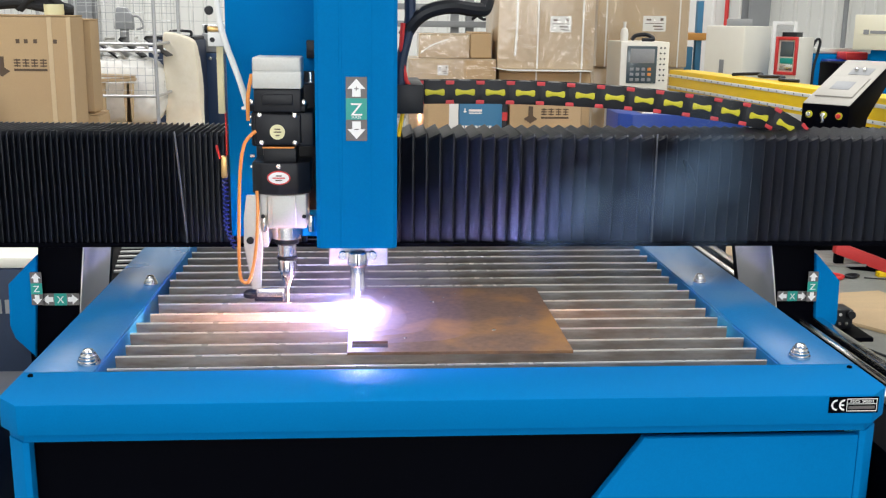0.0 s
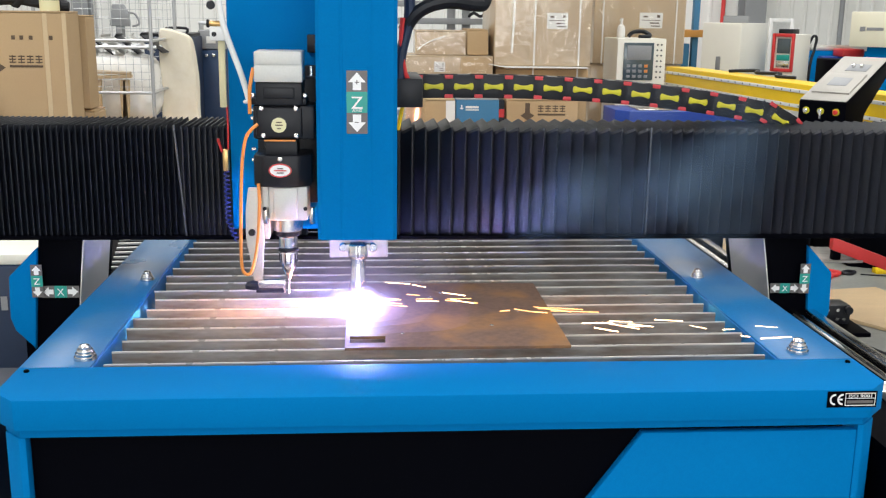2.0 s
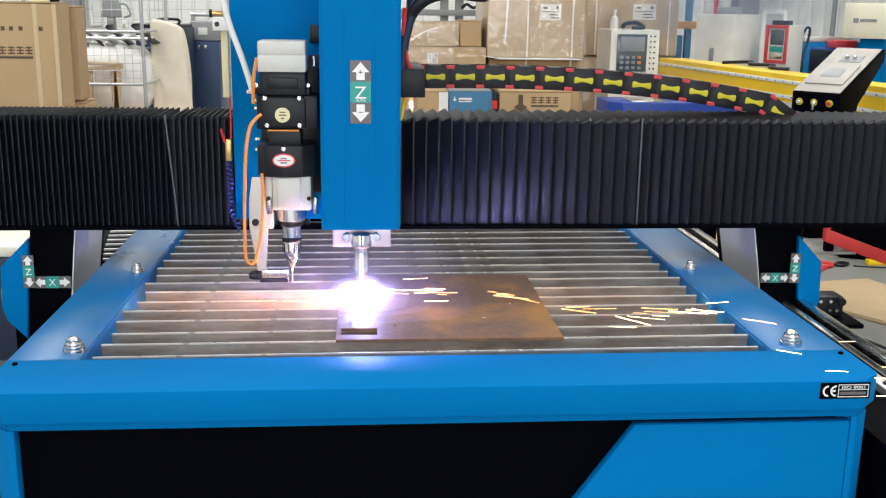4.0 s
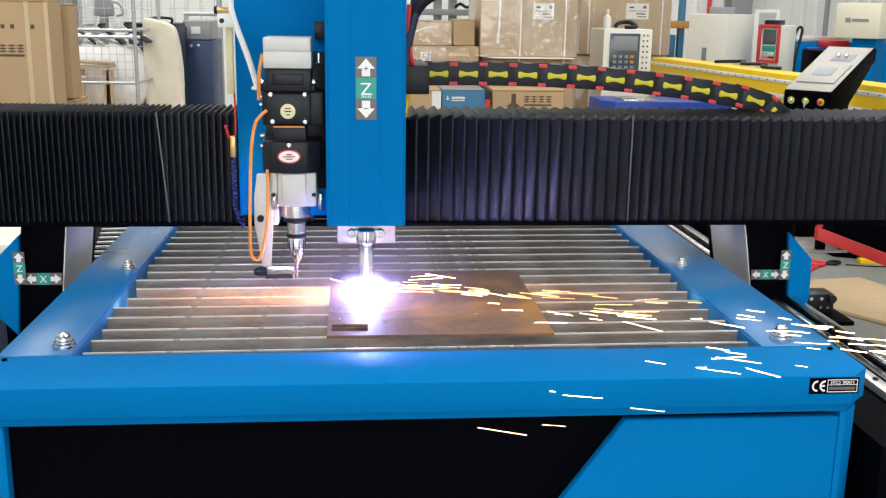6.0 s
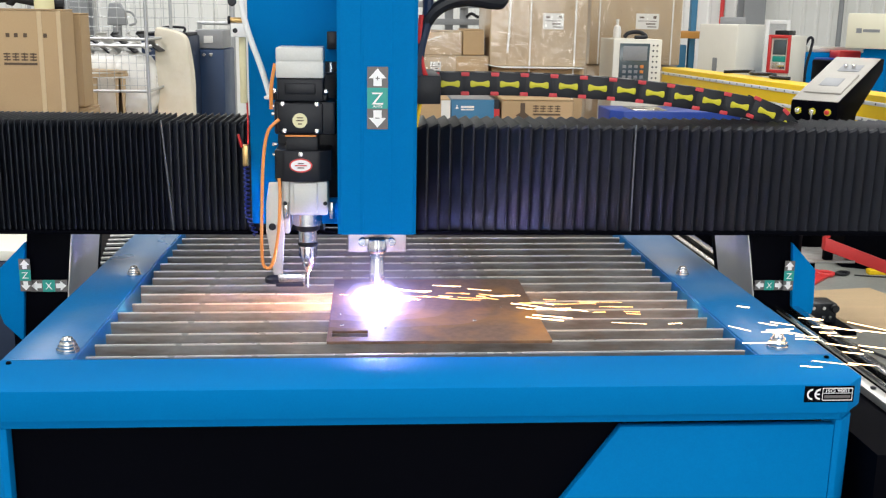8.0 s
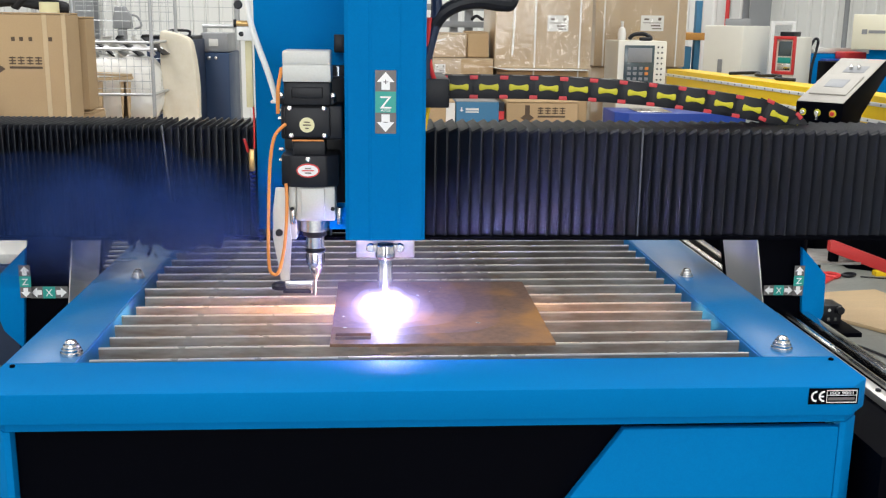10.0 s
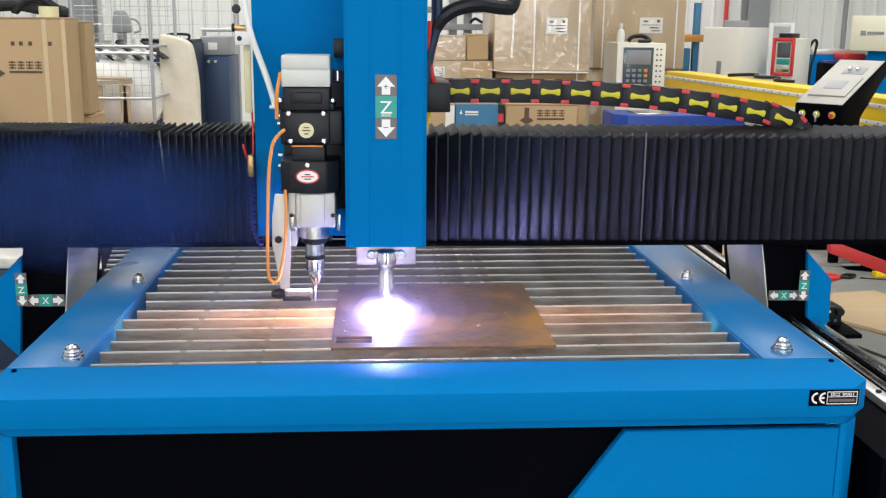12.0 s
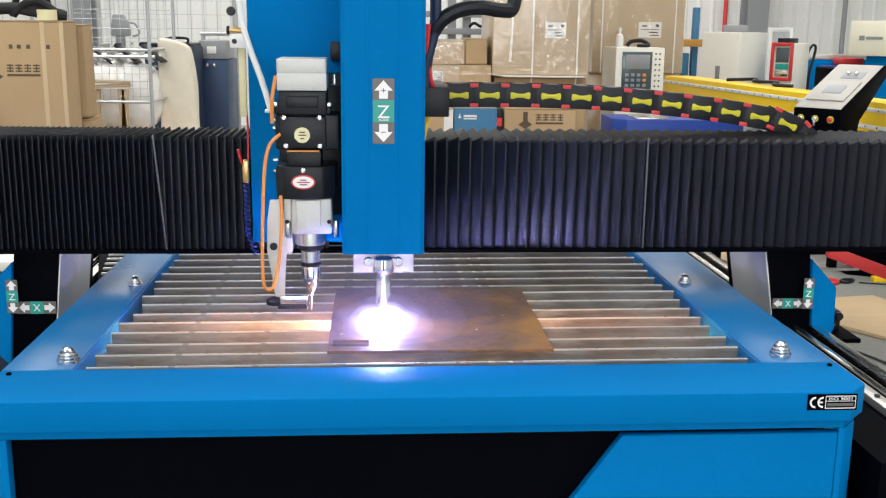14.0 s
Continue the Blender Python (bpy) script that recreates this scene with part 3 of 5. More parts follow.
    part("fitting", rod((-0.500, 0.665, 1.412), (-0.466, 0.665, 1.412), 0.006, seg=12, bevel=0.001), BRASS, t, "brass push-in fitting")
    part("fitting_ring", rod((-0.503, 0.665, 1.412), (-0.497, 0.665, 1.412), 0.009, seg=14, bevel=0.001), PLASTIC, t)
    part("fitting_ring", turned([(0.008, -0.004), (0.010, 0), (0.008, 0.004)], (-0.492, 0.66, 1.452), "y", 14), PLASTIC, t)
    part("cable_strip", box(-0.481, -0.4655, 0.672, 0.682, 1.226, 1.374, 0.002), CREAM_TUBE, t, "pale yellow cable strip")
    part("red_tube", tube([(-0.468, 0.69, 1.23), (-0.467, 0.69, 1.18), (-0.468, 0.69, 1.13)], 0.0022), RED, t)
    v = part("air_valve", box(-0.480, -0.466, 0.672, 0.69, 1.080, 1.130, 0.003), BRASS, t, "brass air valve with a red lever")
    part("lever", rod((-0.480, 0.674, 1.124), (-0.488, 0.67, 1.155), 0.0035, seg=10, bevel=0.001), RED, v)
    pts = [(-0.473 + 0.006 * math.cos(i * 1.57) + 0.02 * max(0, (i - 44) / 20), 0.682 + 0.006 * math.sin(i * 1.57), 1.078 - i * 0.0026) for i in range(64)]
    part("coiled_tube", tube(pts, 0.0019, 6, fine=2), NAVY_BLUE, t, "dark blue coiled air tube")
    return t


TORCH = torch_unit()


MOTOR_GREY = mat("motor_grey", (0.57, 0.57, 0.54), 0.45, 0.1, var=0.07, scale=14, fine=260, bump=0.05)


def drill_unit():
    d = thing("drill_spindle", (-0.333, 0.56, 0.82), "servo-driven drilling spindle with a keyed chuck and presser foot", "drill spindle")
    bm = box(-0.3825, -0.283, 0.485, 0.585, 1.296, 1.3287, 0.002)
    box(-0.3815, -0.284, 0.486, 0.584, 1.3255, 1.332, 0.0004, bm=bm)
    box(-0.3825, -0.283, 0.485, 0.585, 1.3295, 1.360, 0.0045, 3, bm=bm)
    part("motor_cap", bm, MOTOR_GREY, d, "grey cast motor end cap")
    bm = box(-0.381, -0.284, 0.49, 0.59, 1.247, 1.2955, 0.004)
    box(-0.392, -0.276, 0.50, 0.58, 1.2475, 1.262, 0.003, bm=bm)
    box(-0.365, -0.300, 0.4865, 0.50, 1.262, 1.285, 0.003, bm=bm)
    part("motor_housing", bm, PLASTIC, d, "black motor housing")
    part("mount_plate", box(-0.391, -0.257, 0.60, 0.66, 1.02, 1.30, 0.003), PLASTIC, d)
    bm = box(-0.389, -0.259, 0.50, 0.60, 1.175, 1.2465, 0.005)
    box(-0.382, -0.285, 0.492, 0.51, 1.178, 1.244, 0.006, bm=bm)
    g = part("gear_block", bm, PLASTIC, d, "black gear block with a round sticker")
    part("orange_seal", box(-0.366, -0.300, 0.493, 0.50, 1.1715, 1.1745), ORANGE, d)
    part("gear_neck", box(-0.366, -0.297, 0.505, 0.59, 1.138, 1.171, 0.003), PLASTIC, d)
    poly = [(-0.391, 0.60), (-0.391, 0.512), (-0.372, 0.494), (-0.333, 0.488), (-0.294, 0.494), (-0.268, 0.512), (-0.268, 0.60)]
    h = part("lower_housing", prism(poly, "z", 1.073, 1.141, 0.004), PLASTIC, d, "rounded black housing with an oval sticker")
    part("sticker", turned([(0.0158, 0), (0.0158, -0.0008)], (-0.334, 0.4918, 1.206), "y", 28), STICKER, g, "round yellow sticker")
    for k, z in ((0.012, 1.212), (0.016, 1.206), (0.008, 1.199)):
        part("print_bar", box(-0.334 - k / 2, -0.334 + k / 2, 0.4903, 0.4909, z - 0.0012, z + 0.0012), INK, g)
    for rx, rz, m, dy in ((0.0245, 0.0150, RED, 0.0), (0.0215, 0.0122, SIGN_WHITE, 0.0006)):
        ring = [(-0.333 + rx * math.cos(a * math.pi / 16), 1.110 + rz * math.sin(a * math.pi / 16)) for a in range(32)]
        part("sticker", prism(ring, "y", 0.4862 - dy, 0.4878 - dy), m, h)
    for k, z in ((0.012, 1.1145), (0.026, 1.110), (0.014, 1.105)):
        part("print_bar", box(-0.333 - k / 2, -0.333 + k / 2, 0.4848, 0.4855, z - 0.0012, z + 0.0012), RED if k > 0.02 else INK, h)
    for x, z, y in ((-0.387, 1.268, 0.499), (-0.279, 1.268, 0.499), (-0.370, 1.241, 0.4925), (-0.298, 1.241, 0.4925), (-0.367, 1.184, 0.4925), (-0.298, 1.184, 0.4925), (-0.333, 1.134, 0.489)):
        screw(d, x, y, z, 0.0052)
    for z in (1.215, 1.232, 1.148, 1.125):
        part("side_screw", rod((-0.3985, 0.55, z), (-0.389, 0.55, z), 0.004, seg=10), BRIGHT, d)
    part("spindle_housing", box(-0.360, -0.277, 0.502, 0.60, 0.998, 1.0725, 0.004), MOTOR_GREY, d, "pale grey cast spindle housing")
    part("spindle_face", box(-0.350, -0.299, 0.494, 0.503, 1.003, 1.071, 0.003), MOTOR_GREY, d)
    part("side_bracket", box(-0.377, -0.3605, 0.51, 0.60, 0.955, 1.072, 0.003), MOTOR_GREY, d)
    for x in (-0.369, -0.282):
        screw(d, x, 0.5015, 1.025, 0.0045, PLASTIC)
    for x in (-0.368, -0.268):
        part("guide_pin", rod((x, 0.51, 0.990), (x, 0.51, 1.026), 0.0062, seg=14, bevel=0.001), BRIGHT, d)
    X, Y = -0.3235, 0.545
    part("spindle_nose", turned([(0.029, 0.968), (0.0325, 0.970), (0.0325, 0.998), (0.030, 1.0)], (X, Y, 0), seg=28), BRIGHT, d, "turned steel spindle nose")
    part("nose_ring", turned([(0.024, 0.957), (0.027, 0.959), (0.027, 0.9675), (0.024, 0.968)], (X, Y, 0), seg=28), PLASTIC, d)
    part("chuck_collar", turned([(0.019, 0.929), (0.0205, 0.931), (0.0205, 0.955), (0.019, 0.957)], (X, Y, 0), seg=28), BRIGHT, d)
    part("chuck_ring", turned([(0.021, 0.921), (0.0225, 0.923), (0.0225, 0.927), (0.021, 0.929)], (X, Y, 0), seg=28), PLASTIC, d)
    part("chuck_body", turned([(0.0045, 0.858), (0.009, 0.866), (0.0165, 0.884), (0.0165, 0.893), (0.0195, 0.895), (0.0195, 0.918), (0.0185, 0.921)], (X, Y, 0), seg=28), BRIGHT, d, "bright steel drill chuck")
    for a in range(10):
        c, s2 = 0.0195 * math.cos(a * 0.628), 0.0195 * math.sin(a * 0.628)
        part("chuck_groove", rod((X + c, Y + s2, 0.897), (X + c, Y + s2, 0.917), 0.0013, seg=6), PLASTIC, d)
    part("drill_bit", turned([(0.0006, 0.822), (0.0028, 0.827), (0.0028, 0.858)], (X - 0.001, Y, 0), seg=10), BRIGHT, d)
    # presser arm, foot and the looped cable
    bm = prism([(-0.404, 1.070), (-0.378, 1.070), (-0.372, 0.955), (-0.378, 0.862), (-0.397, 0.862), (-0.402, 0.90), (-0.412, 0.96), (-0.411, 1.02)], "y", 0.505, 0.513, 0.002)
    part("presser_arm", bm, MOTOR_GREY, d, "pale curved presser arm")
    part("arm_knob", turned([(0.006, -0.006), (0.008, -0.004), (0.008, 0.0)], (-0.398, 0.505, 0.972), "y", 14), PLASTIC, d)
    part("foot_ring", turned([(0.017, -0.014), (0.021, -0.012), (0.021, -0.004), (0.016, 0.0)], (-0.397, 0.515, 0.857), seg=22), PLASTIC, d, "black rubber presser foot")
    part("foot_bar", box(-0.388, -0.328, 0.497, 0.511, 0.846, 0.866, 0.003), BRIGHT, d, "steel foot bar")
    part("foot_plate", box(-0.392, -0.330, 0.494, 0.516, 0.838, 0.8455, 0.002), PLASTIC, d, "black rubber-faced foot plate")
    part("foot_tip", box(-0.334, -0.3275, 0.495, 0.513, 0.838, 0.866, 0.002), BRIGHT, d)
    part("cable", tube([(-0.384, 0.49, 1.325), (-0.392, 0.485, 1.28), (-0.394, 0.492, 1.23)], 0.004), ORANGE, d, "orange cable")
    part("cable", tube([(-0.377, 0.478, 1.209), (-0.390, 0.472, 1.198), (-0.402, 0.47, 1.178), (-0.411, 0.47, 1.123), (-0.417, 0.47, 1.003), (-0.418, 0.47, 0.910), (-0.410, 0.47, 0.888), (-0.398, 0.47, 0.893), (-0.388, 0.475, 0.93), (-0.382, 0.48, 0.975), (-0.379, 0.49, 1.04), (-0.381, 0.50, 1.08)], 0.0036), ORANGE, d, "orange cable in a hanging loop")
    return d


DRILL = drill_unit()

# cable chain on the gantry, link by link
LINKS = []


def cable_chain():
    c = thing("cable_chain", (0.3, 0.97, 1.17), "black plastic cable chain with red and yellow inserts", "cable chain")
    bm = bmesh.new()
    for y in (-0.032, 0.026):
        prism([(-0.043, -0.029), (0.041, -0.029), (0.043, -0.026), (0.043, 0.026), (0.041, 0.029), (-0.043, 0.029)], "y", y, y + 0.006, 0.0006, bm=bm)
    for z in (-0.029, 0.025):
        box(-0.012, 0.016, -0.026, 0.026, z, z + 0.004, bm=bm)
    link = meshed("link", bm, PLASTIC)
    bone = []
    for k in range(24):
        u = -0.025 + 0.05 * k / 23
        bone.append((u, -(0.0046 + 0.0036 * min(1, abs(u) / 0.018) ** 2) * (1 if abs(u) < 0.0235 else 0.6)))
    bone += [(u, -v) for u, v in bone[::-1]]
    lime = meshed("insert", prism(bone, "y", -0.0345, -0.0322, 0.0006), LIME)
    red = [meshed("insert", prism([(-0.0105, s * 0.0293), (-0.0105, s * 0.0215), (-0.009, s * 0.0195), (0.009, s * 0.0195), (0.0105, s * 0.0215), (0.0105, s * 0.0293)], "y", -0.0345, -0.0322, 0.0006), PINK_RED) for s in (-1, 1)]
    for i in range(16):
        l = new("link", link)
        l.parent = c
        for me, dx in ((lime, 0.0), (red[0], -0.0385), (red[1], -0.0385)):
            o = new("insert", me)
            o.parent = l
            o.location = (dx, 0, 0)
        LINKS.append(l)
    return c


def chain_place(s, push):
    """Place and slope (degrees) of the chain's middle line, s metres from the carriage, with the carriage pushed to the right."""
    x, z, a, left = -0.045 + push, 1.2575, 0.0, s
    end = 1.015 + push * 0.35
    step = 0.004
    while left > 0:
        span = end - 0.13 - (-0.045 + push)
        u = (x - (-0.045 + push)) / span
        if u < 1:
            slope = 1.0 - 11.5 * max(u, 0) ** 1.5
        else:
            slope = -10.5 - (x - (end - 0.13)) / 0.10 * 34 if a > -88 else a - step / 0.05 * 57
            slope = min(slope, a)
        a = slope
        d = min(step, left)
        x += d * math.cos(radians(a))
        z += d * math.sin(radians(a))
        left -= d
    return x, max(z, 1.08), max(a, -170)


CHAIN = cable_chain()

# ---------------- behind the gantry ----------------
CARD_WRAP = mat("film_wrapped_cardboard", (0.52, 0.39, 0.245), 0.45, var=0.10, scale=4, fine=22, bump=0.9, stain=(0.66, 0.56, 0.42), stain_amount=0.4, coat=0.7, stretch=(1, 1, 0.4))
TAPE = mat("clear_packing_tape", (0.60, 0.45, 0.27), 0.18, var=0.04, bump=0.02, coat=0.6)
MESH_WIRE = mat("galvanised_wire", (0.50, 0.51, 0.52), 0.4, 0.7, var=0.08, bump=0)
FILM = mat("white_stretch_film", (0.90, 0.89, 0.84), 0.3, var=0.08, scale=6, fine=40, bump=0.5, coat=0.4)
BLUE_BOX = mat("printed_blue", (0.03, 0.16, 0.30), 0.5, var=0.06, bump=0.03)
ROYAL = mat("royal_blue_enamel", (0.004, 0.04, 0.28), 0.4, var=0.08, bump=0.03)
ORANGE_STEEL = mat("orange_shelf_paint", (0.50, 0.24, 0.05), 0.5, var=0.1, bump=0.03)
BRUSHED = mat("brushed_panel", (0.42, 0.40, 0.36), 0.55, 0.25, var=0.06, scale=8, fine=300, bump=0.06, stretch=(1, 12, 1))
SCREEN = mat("dark_screen", (0.07, 0.10, 0.115), 0.15, var=0.1, bump=0, coat=0.5)
PAPER = mat("white_paper", (0.78, 0.77, 0.73), 0.7, var=0.03, bump=0.02)
CLOTH = mat("black_cloth", (0.014, 0.015, 0.018), 0.85, var=0.3, scale=20, fine=300, bump=0.4)
GLASS = mat("mirror_glass", (0.85, 0.85, 0.87), 0.05, 1.0, var=0.02, bump=0)


def carton(x0, x1, y0, y1, z0, z1, label, m=None, group="stacked cartons"):
    """A closed carton: body, two top flaps with a gap, tape over the gap and down the front."""
    m = m or CARD
    c = thing("carton", ((x0 + x1) / 2, (y0 + y1) / 2, z0), label, "carton", group)
    bm = box(x0, x1, y0, y1, z0, z1 - 0.007, 0.008)
    rnd = random.Random(int(x0 * 977 + z1 * 131))
    for v in bm.verts:
        v.co += Vector((rnd.uniform(-1, 1), rnd.uniform(-1, 1), 0)) * 0.003
    part("body", bm, m, c)
    ym = (y0 + y1) / 2
    part("flap", box(x0 + 0.001, x1 - 0.001, y0, ym - 0.002, z1 - 0.0065, z1 - 0.001, 0.002), m, c)
    part("flap", box(x0 + 0.001, x1 - 0.001, ym + 0.002, y1, z1 - 0.0065, z1, 0.002), m, c)
    return c


def prints(c, x0, z0, k, y, logo=True, m=None):
    """A printed mark and four block characters, drawn as plain shapes."""
    m = m or INK
    if logo:
        part("printed_mark", prism([(x0 - 0.10 * k, z0 - 0.02 * k), (x0 - 0.055 * k, z0 - 0.05 * k), (x0 - 0.01 * k, z0 - 0.02 * k), (x0 - 0.04 * k, z0), (x0 - 0.04 * k, z0 + 0.06 * k), (x0 - 0.07 * k, z0 + 0.06 * k), (x0 - 0.07 * k, z0)], "y", y - 0.0012, y - 0.0002), m, c)
    for i in range(4):
        a = x0 + 0.012 * k + i * 0.047 * k
        for j in range(3):
            part("printed_bar", box(a, a + 0.036 * k, y - 0.0012, y - 0.0002, z0 + (0.006 + j * 0.016) * k, z0 + (0.013 + j * 0.016) * k), m, c)
        part("printed_bar", box(a + 0.015 * k, a + 0.021 * k, y - 0.0018, y - 0.0013, z0 + 0.004 * k, z0 + 0.048 * k), m, c)
    part("printed_bar", box(x0 + 0.012 * k, x0 + 0.19 * k, y - 0.0012, y - 0.0002, z0 - 0.018 * k, z0 - 0.006 * k), m, c)


def shipping_label(c, x0, x1, z0, z1, y):
    l = part("shipping_label", box(x0, x1, y - 0.002, y - 0.0002, z0, z1), PAPER, c, "white paper shipping label")
    h = z1 - z0
    for a, b, u, v in ((0.15, 0.35, 0.70, 0.80), (0.10, 0.90, 0.50, 0.54), (0.45, 0.85, 0.30, 0.38), (0.75, 0.88, 0.68, 0.86), (0.5, 0.9, 0.12, 0.18)):
        part("printed_bar", box(x0 + a * (x1 - x0), x0 + b * (x1 - x0), y - 0.003, y - 0.0021, z0 + u * h, z0 + v * h), INK, l)


CREAM_CAB = mat("light_cream_enamel", (0.82, 0.79, 0.62), 0.42, var=0.04, bump=0.02)


def film_material():
    m = bpy.data.materials.new("clear_stretch_film")
    m.use_nodes = True
    n, l = m.node_tree.nodes, m.node_tree.links
    n.remove(n["Principled BSDF"])
    g, t, x = n.new("ShaderNodeBsdfGlossy"), n.new("ShaderNodeBsdfTransparent"), n.new("ShaderNodeMixShader")
    g.inputs["Roughness"].default_value = 0.12
    x.inputs[0].default_value = 0.08
    l.new(t.outputs[0], x.inputs[1])
    l.new(g.outputs[0], x.inputs[2])
    l.new(x.outputs[0], n["Material Output"].inputs[0])
    return m


CLEAR_FILM = film_material()


def film_sheet(c, x0, x1, z0, z1, y, seed):
    """Crumpled clear film stretched over the front of a carton."""
    bm = bmesh.new()
    nx, nz = 56, max(12, int((z1 - z0) / (x1 - x0) * 48))
    grid = []
    for j in range(nz + 1):
        row = []
        for i in range(nx + 1):
            p = Vector((x0 + (x1 - x0) * i / nx, y - 0.014, z0 + (z1 - z0) * j / nz))
            d = 0.004 * noise.noise(Vector((p.x * 11 + seed, p.z * 4, seed))) + 0.0035 * noise.noise(Vector((p.x * 38 + p.z * 20, p.z * 30 + seed, 2.0)))
            row.append(bm.verts.new(p + Vector((0, d, 0))))
        grid.append(row)
    for a, b in zip(grid, grid[1:]):
        for i in range(nx):
            bm.faces.new((a[i], a[i + 1], b[i + 1], b[i]))
    ob = part("stretch_film", bm, CLEAR_FILM, c, "crumpled clear stretch film", 80)
    ob.visible_shadow = False


DEEP_BLUE = mat("deep_blue_enamel", (0.012, 0.042, 0.11), 0.45, var=0.1, bump=0.04)


def left_background():
    c = carton(-2.15, -1.449, 3.0, 3.19, 0.0, 1.428, "tall brown cardboard carton with printed marks")
    prints(c, -1.715, 1.200, 0.80, 3.0, True)
    for x in (-1.69, -1.655, -1.615, -1.53):
        part("printed_bar", box(x, x + 0.016, 2.9985, 2.9998, 1.305, 1.323), INK, c)
    part("tape", box(-1.553, -1.533, 2.998, 2.9997, 0.1, 1.42), TAPE, c)
    part("tape", box(-1.470, -1.452, 2.998, 2.9997, 0.1, 1.42), TAPE, c)
    carton(-1.90, -1.422, 3.20, 3.36, 0.985, 1.412, "narrow brown cardboard carton beside a taller one")
    carton(-1.90, -1.405, 3.20, 3.40, 0.0, 0.98, "brown cardboard carton under a narrow one")
    # cables and cloth heaped on the carton
    bm = tube([(-1.95, 3.08, 1.45), (-1.80, 3.1, 1.47), (-1.72, 3.12, 1.48), (-1.62, 3.12, 1.465), (-1.54, 3.12, 1.452), (-1.47, 3.13, 1.448)], 0.022)
    tube([(-1.75, 3.25, 1.45), (-1.70, 3.2, 1.53), (-1.63, 3.2, 1.56), (-1.58, 3.22, 1.52), (-1.60, 3.25, 1.46)], 0.014, bm=bm)
    tube([(-1.98, 3.14, 1.452), (-1.75, 3.14, 1.478), (-1.60, 3.14, 1.472), (-1.49, 3.15, 1.450)], 0.026, bm=bm)
    tube([(-1.70, 3.12, 1.45), (-1.64, 3.1, 1.50), (-1.58, 3.12, 1.51), (-1.50, 3.12, 1.455)], 0.016, bm=bm)
    solid("cable_coil", bm, CLOTH, (-1.7, 3.2, 1.428), "heap of black cables and cloth lying on a carton", "cables")
    solid("tape_roll", turned([(0.018, 0.0), (0.042, 0.0), (0.042, 0.045), (0.018, 0.045)], (-1.535, 3.06, 1.429), seg=24), STICKER, (-1.535, 3.06, 1.429), "roll of yellowish packing tape on a carton", "tape roll")
    bm = blob((-1.80, 2.78, 0.75), (0.10, 0.13, 0.42), 3, 0.5, 2.0, seed=4)
    solid("cloth_bundle", bm, CLOTH, (-1.80, 2.78, 0.33), "dark cloth bundle hanging beside a carton", "cloth")
    solid("cloth_stool", box(-1.9, -1.7, 2.66, 2.9, 0, 0.36, 0.01), NAVY, (-1.8, 2.78, 0), "low dark stool under a cloth bundle", "stool")
    # mesh cage trolley
    g = thing("mesh_trolley", (-1.5, 4.1, 0), "welded grey tube trolley with wire mesh sides", "trolley")
    for x, y in ((-1.297, 4.0), (-1.90, 4.0), (-1.297, 4.7), (-1.90, 4.7)):
        part("post", rod((x, y, 0.0), (x, y, 1.9), 0.010, seg=12), MESH_WIRE, g)
    for z in (0.30, 1.0, 1.277, 1.88):
        part("rail", rod((-1.886, 4.0, z), (-1.306, 4.0, z), 0.008, seg=10), MESH_WIRE, g)
        part("rail", rod((-1.297, 4.014, z), (-1.297, 4.69, z), 0.008, seg=10), MESH_WIRE, g)
    for i in range(11):
        part("wire", rod((-1.885 + i * 0.055, 4.69, 0.32), (-1.885 + i * 0.055, 4.69, 1.87), 0.002, seg=5), MESH_WIRE, g)
    for i in range(28):
        part("wire", rod((-1.886, 4.685, 0.34 + i * 0.055), (-1.311, 4.685, 0.34 + i * 0.055), 0.002, seg=5), MESH_WIRE, g)
    for i in range(8):
        part("wire", rod((-1.60 + i * 0.04, 4.02, 1.01), (-1.60 + i * 0.04, 4.02, 1.20), 0.0014, seg=5), MESH_WIRE, g)
    for i in range(5):
        part("wire", rod((-1.62, 4.023, 1.03 + i * 0.04), (-1.311, 4.023, 1.03 + i * 0.04), 0.0014, seg=5), MESH_WIRE, g)
    part("shelf", box(-1.886, -1.311, 4.02, 4.68, 0.285, 0.295), MESH_WIRE, g)
    for y in (4.2, 4.36, 4.52):
        part("cross_bar", rod((-1.886, y, 1.235), (-1.311, y, 1.235), 0.009, seg=8), MESH_WIRE, g)
    # slanted brackets lying on the upper shelf
    for i in range(7):
        x = -1.86 + i * 0.075
        bm = prism([(0, 0), (0.16, 0), (0.16, 0.008), (0.008, 0.008), (0.008, 0.022), (0, 0.022)], "y", -0.07, 0.07, 0.002)
        ob = solid("steel_bracket", bm, ALU if i % 2 else PLASTIC, (0, 0, 0), "bent sheet steel bracket leaning in a stack", "bracket", "stacked brackets")
        ob.matrix_basis = pose(x, 4.36, 1.275 + 0.004 * i, 0, 38, 8 * (i % 3 - 1))
    # wrapped bundle and slats of timber on the lower shelf
    bm = blob((0, 0, 0), (1, 1, 1), 5)
    for v in bm.verts:
        q = v.co.normalized()
        r = (abs(q.x) ** 3.2 + abs(q.y) ** 3.2 + abs(q.z) ** 3.2) ** (-1 / 3.2)
        fold = 1 + 0.035 * noise.noise(q * 4) + 0.022 * noise.noise(Vector((q.x * 13, q.y * 13, q.z * 5)))
        v.co = Vector((-1.565 + q.x * r * 0.245 * fold, 4.40 + q.y * r * 0.16 * fold, 1.003 + q.z * r * 0.200 * fold))
    solid("film_bale", bm, FILM, (-1.57, 4.40, 0.80), "white film-wrapped bundle on a trolley", "bundle")
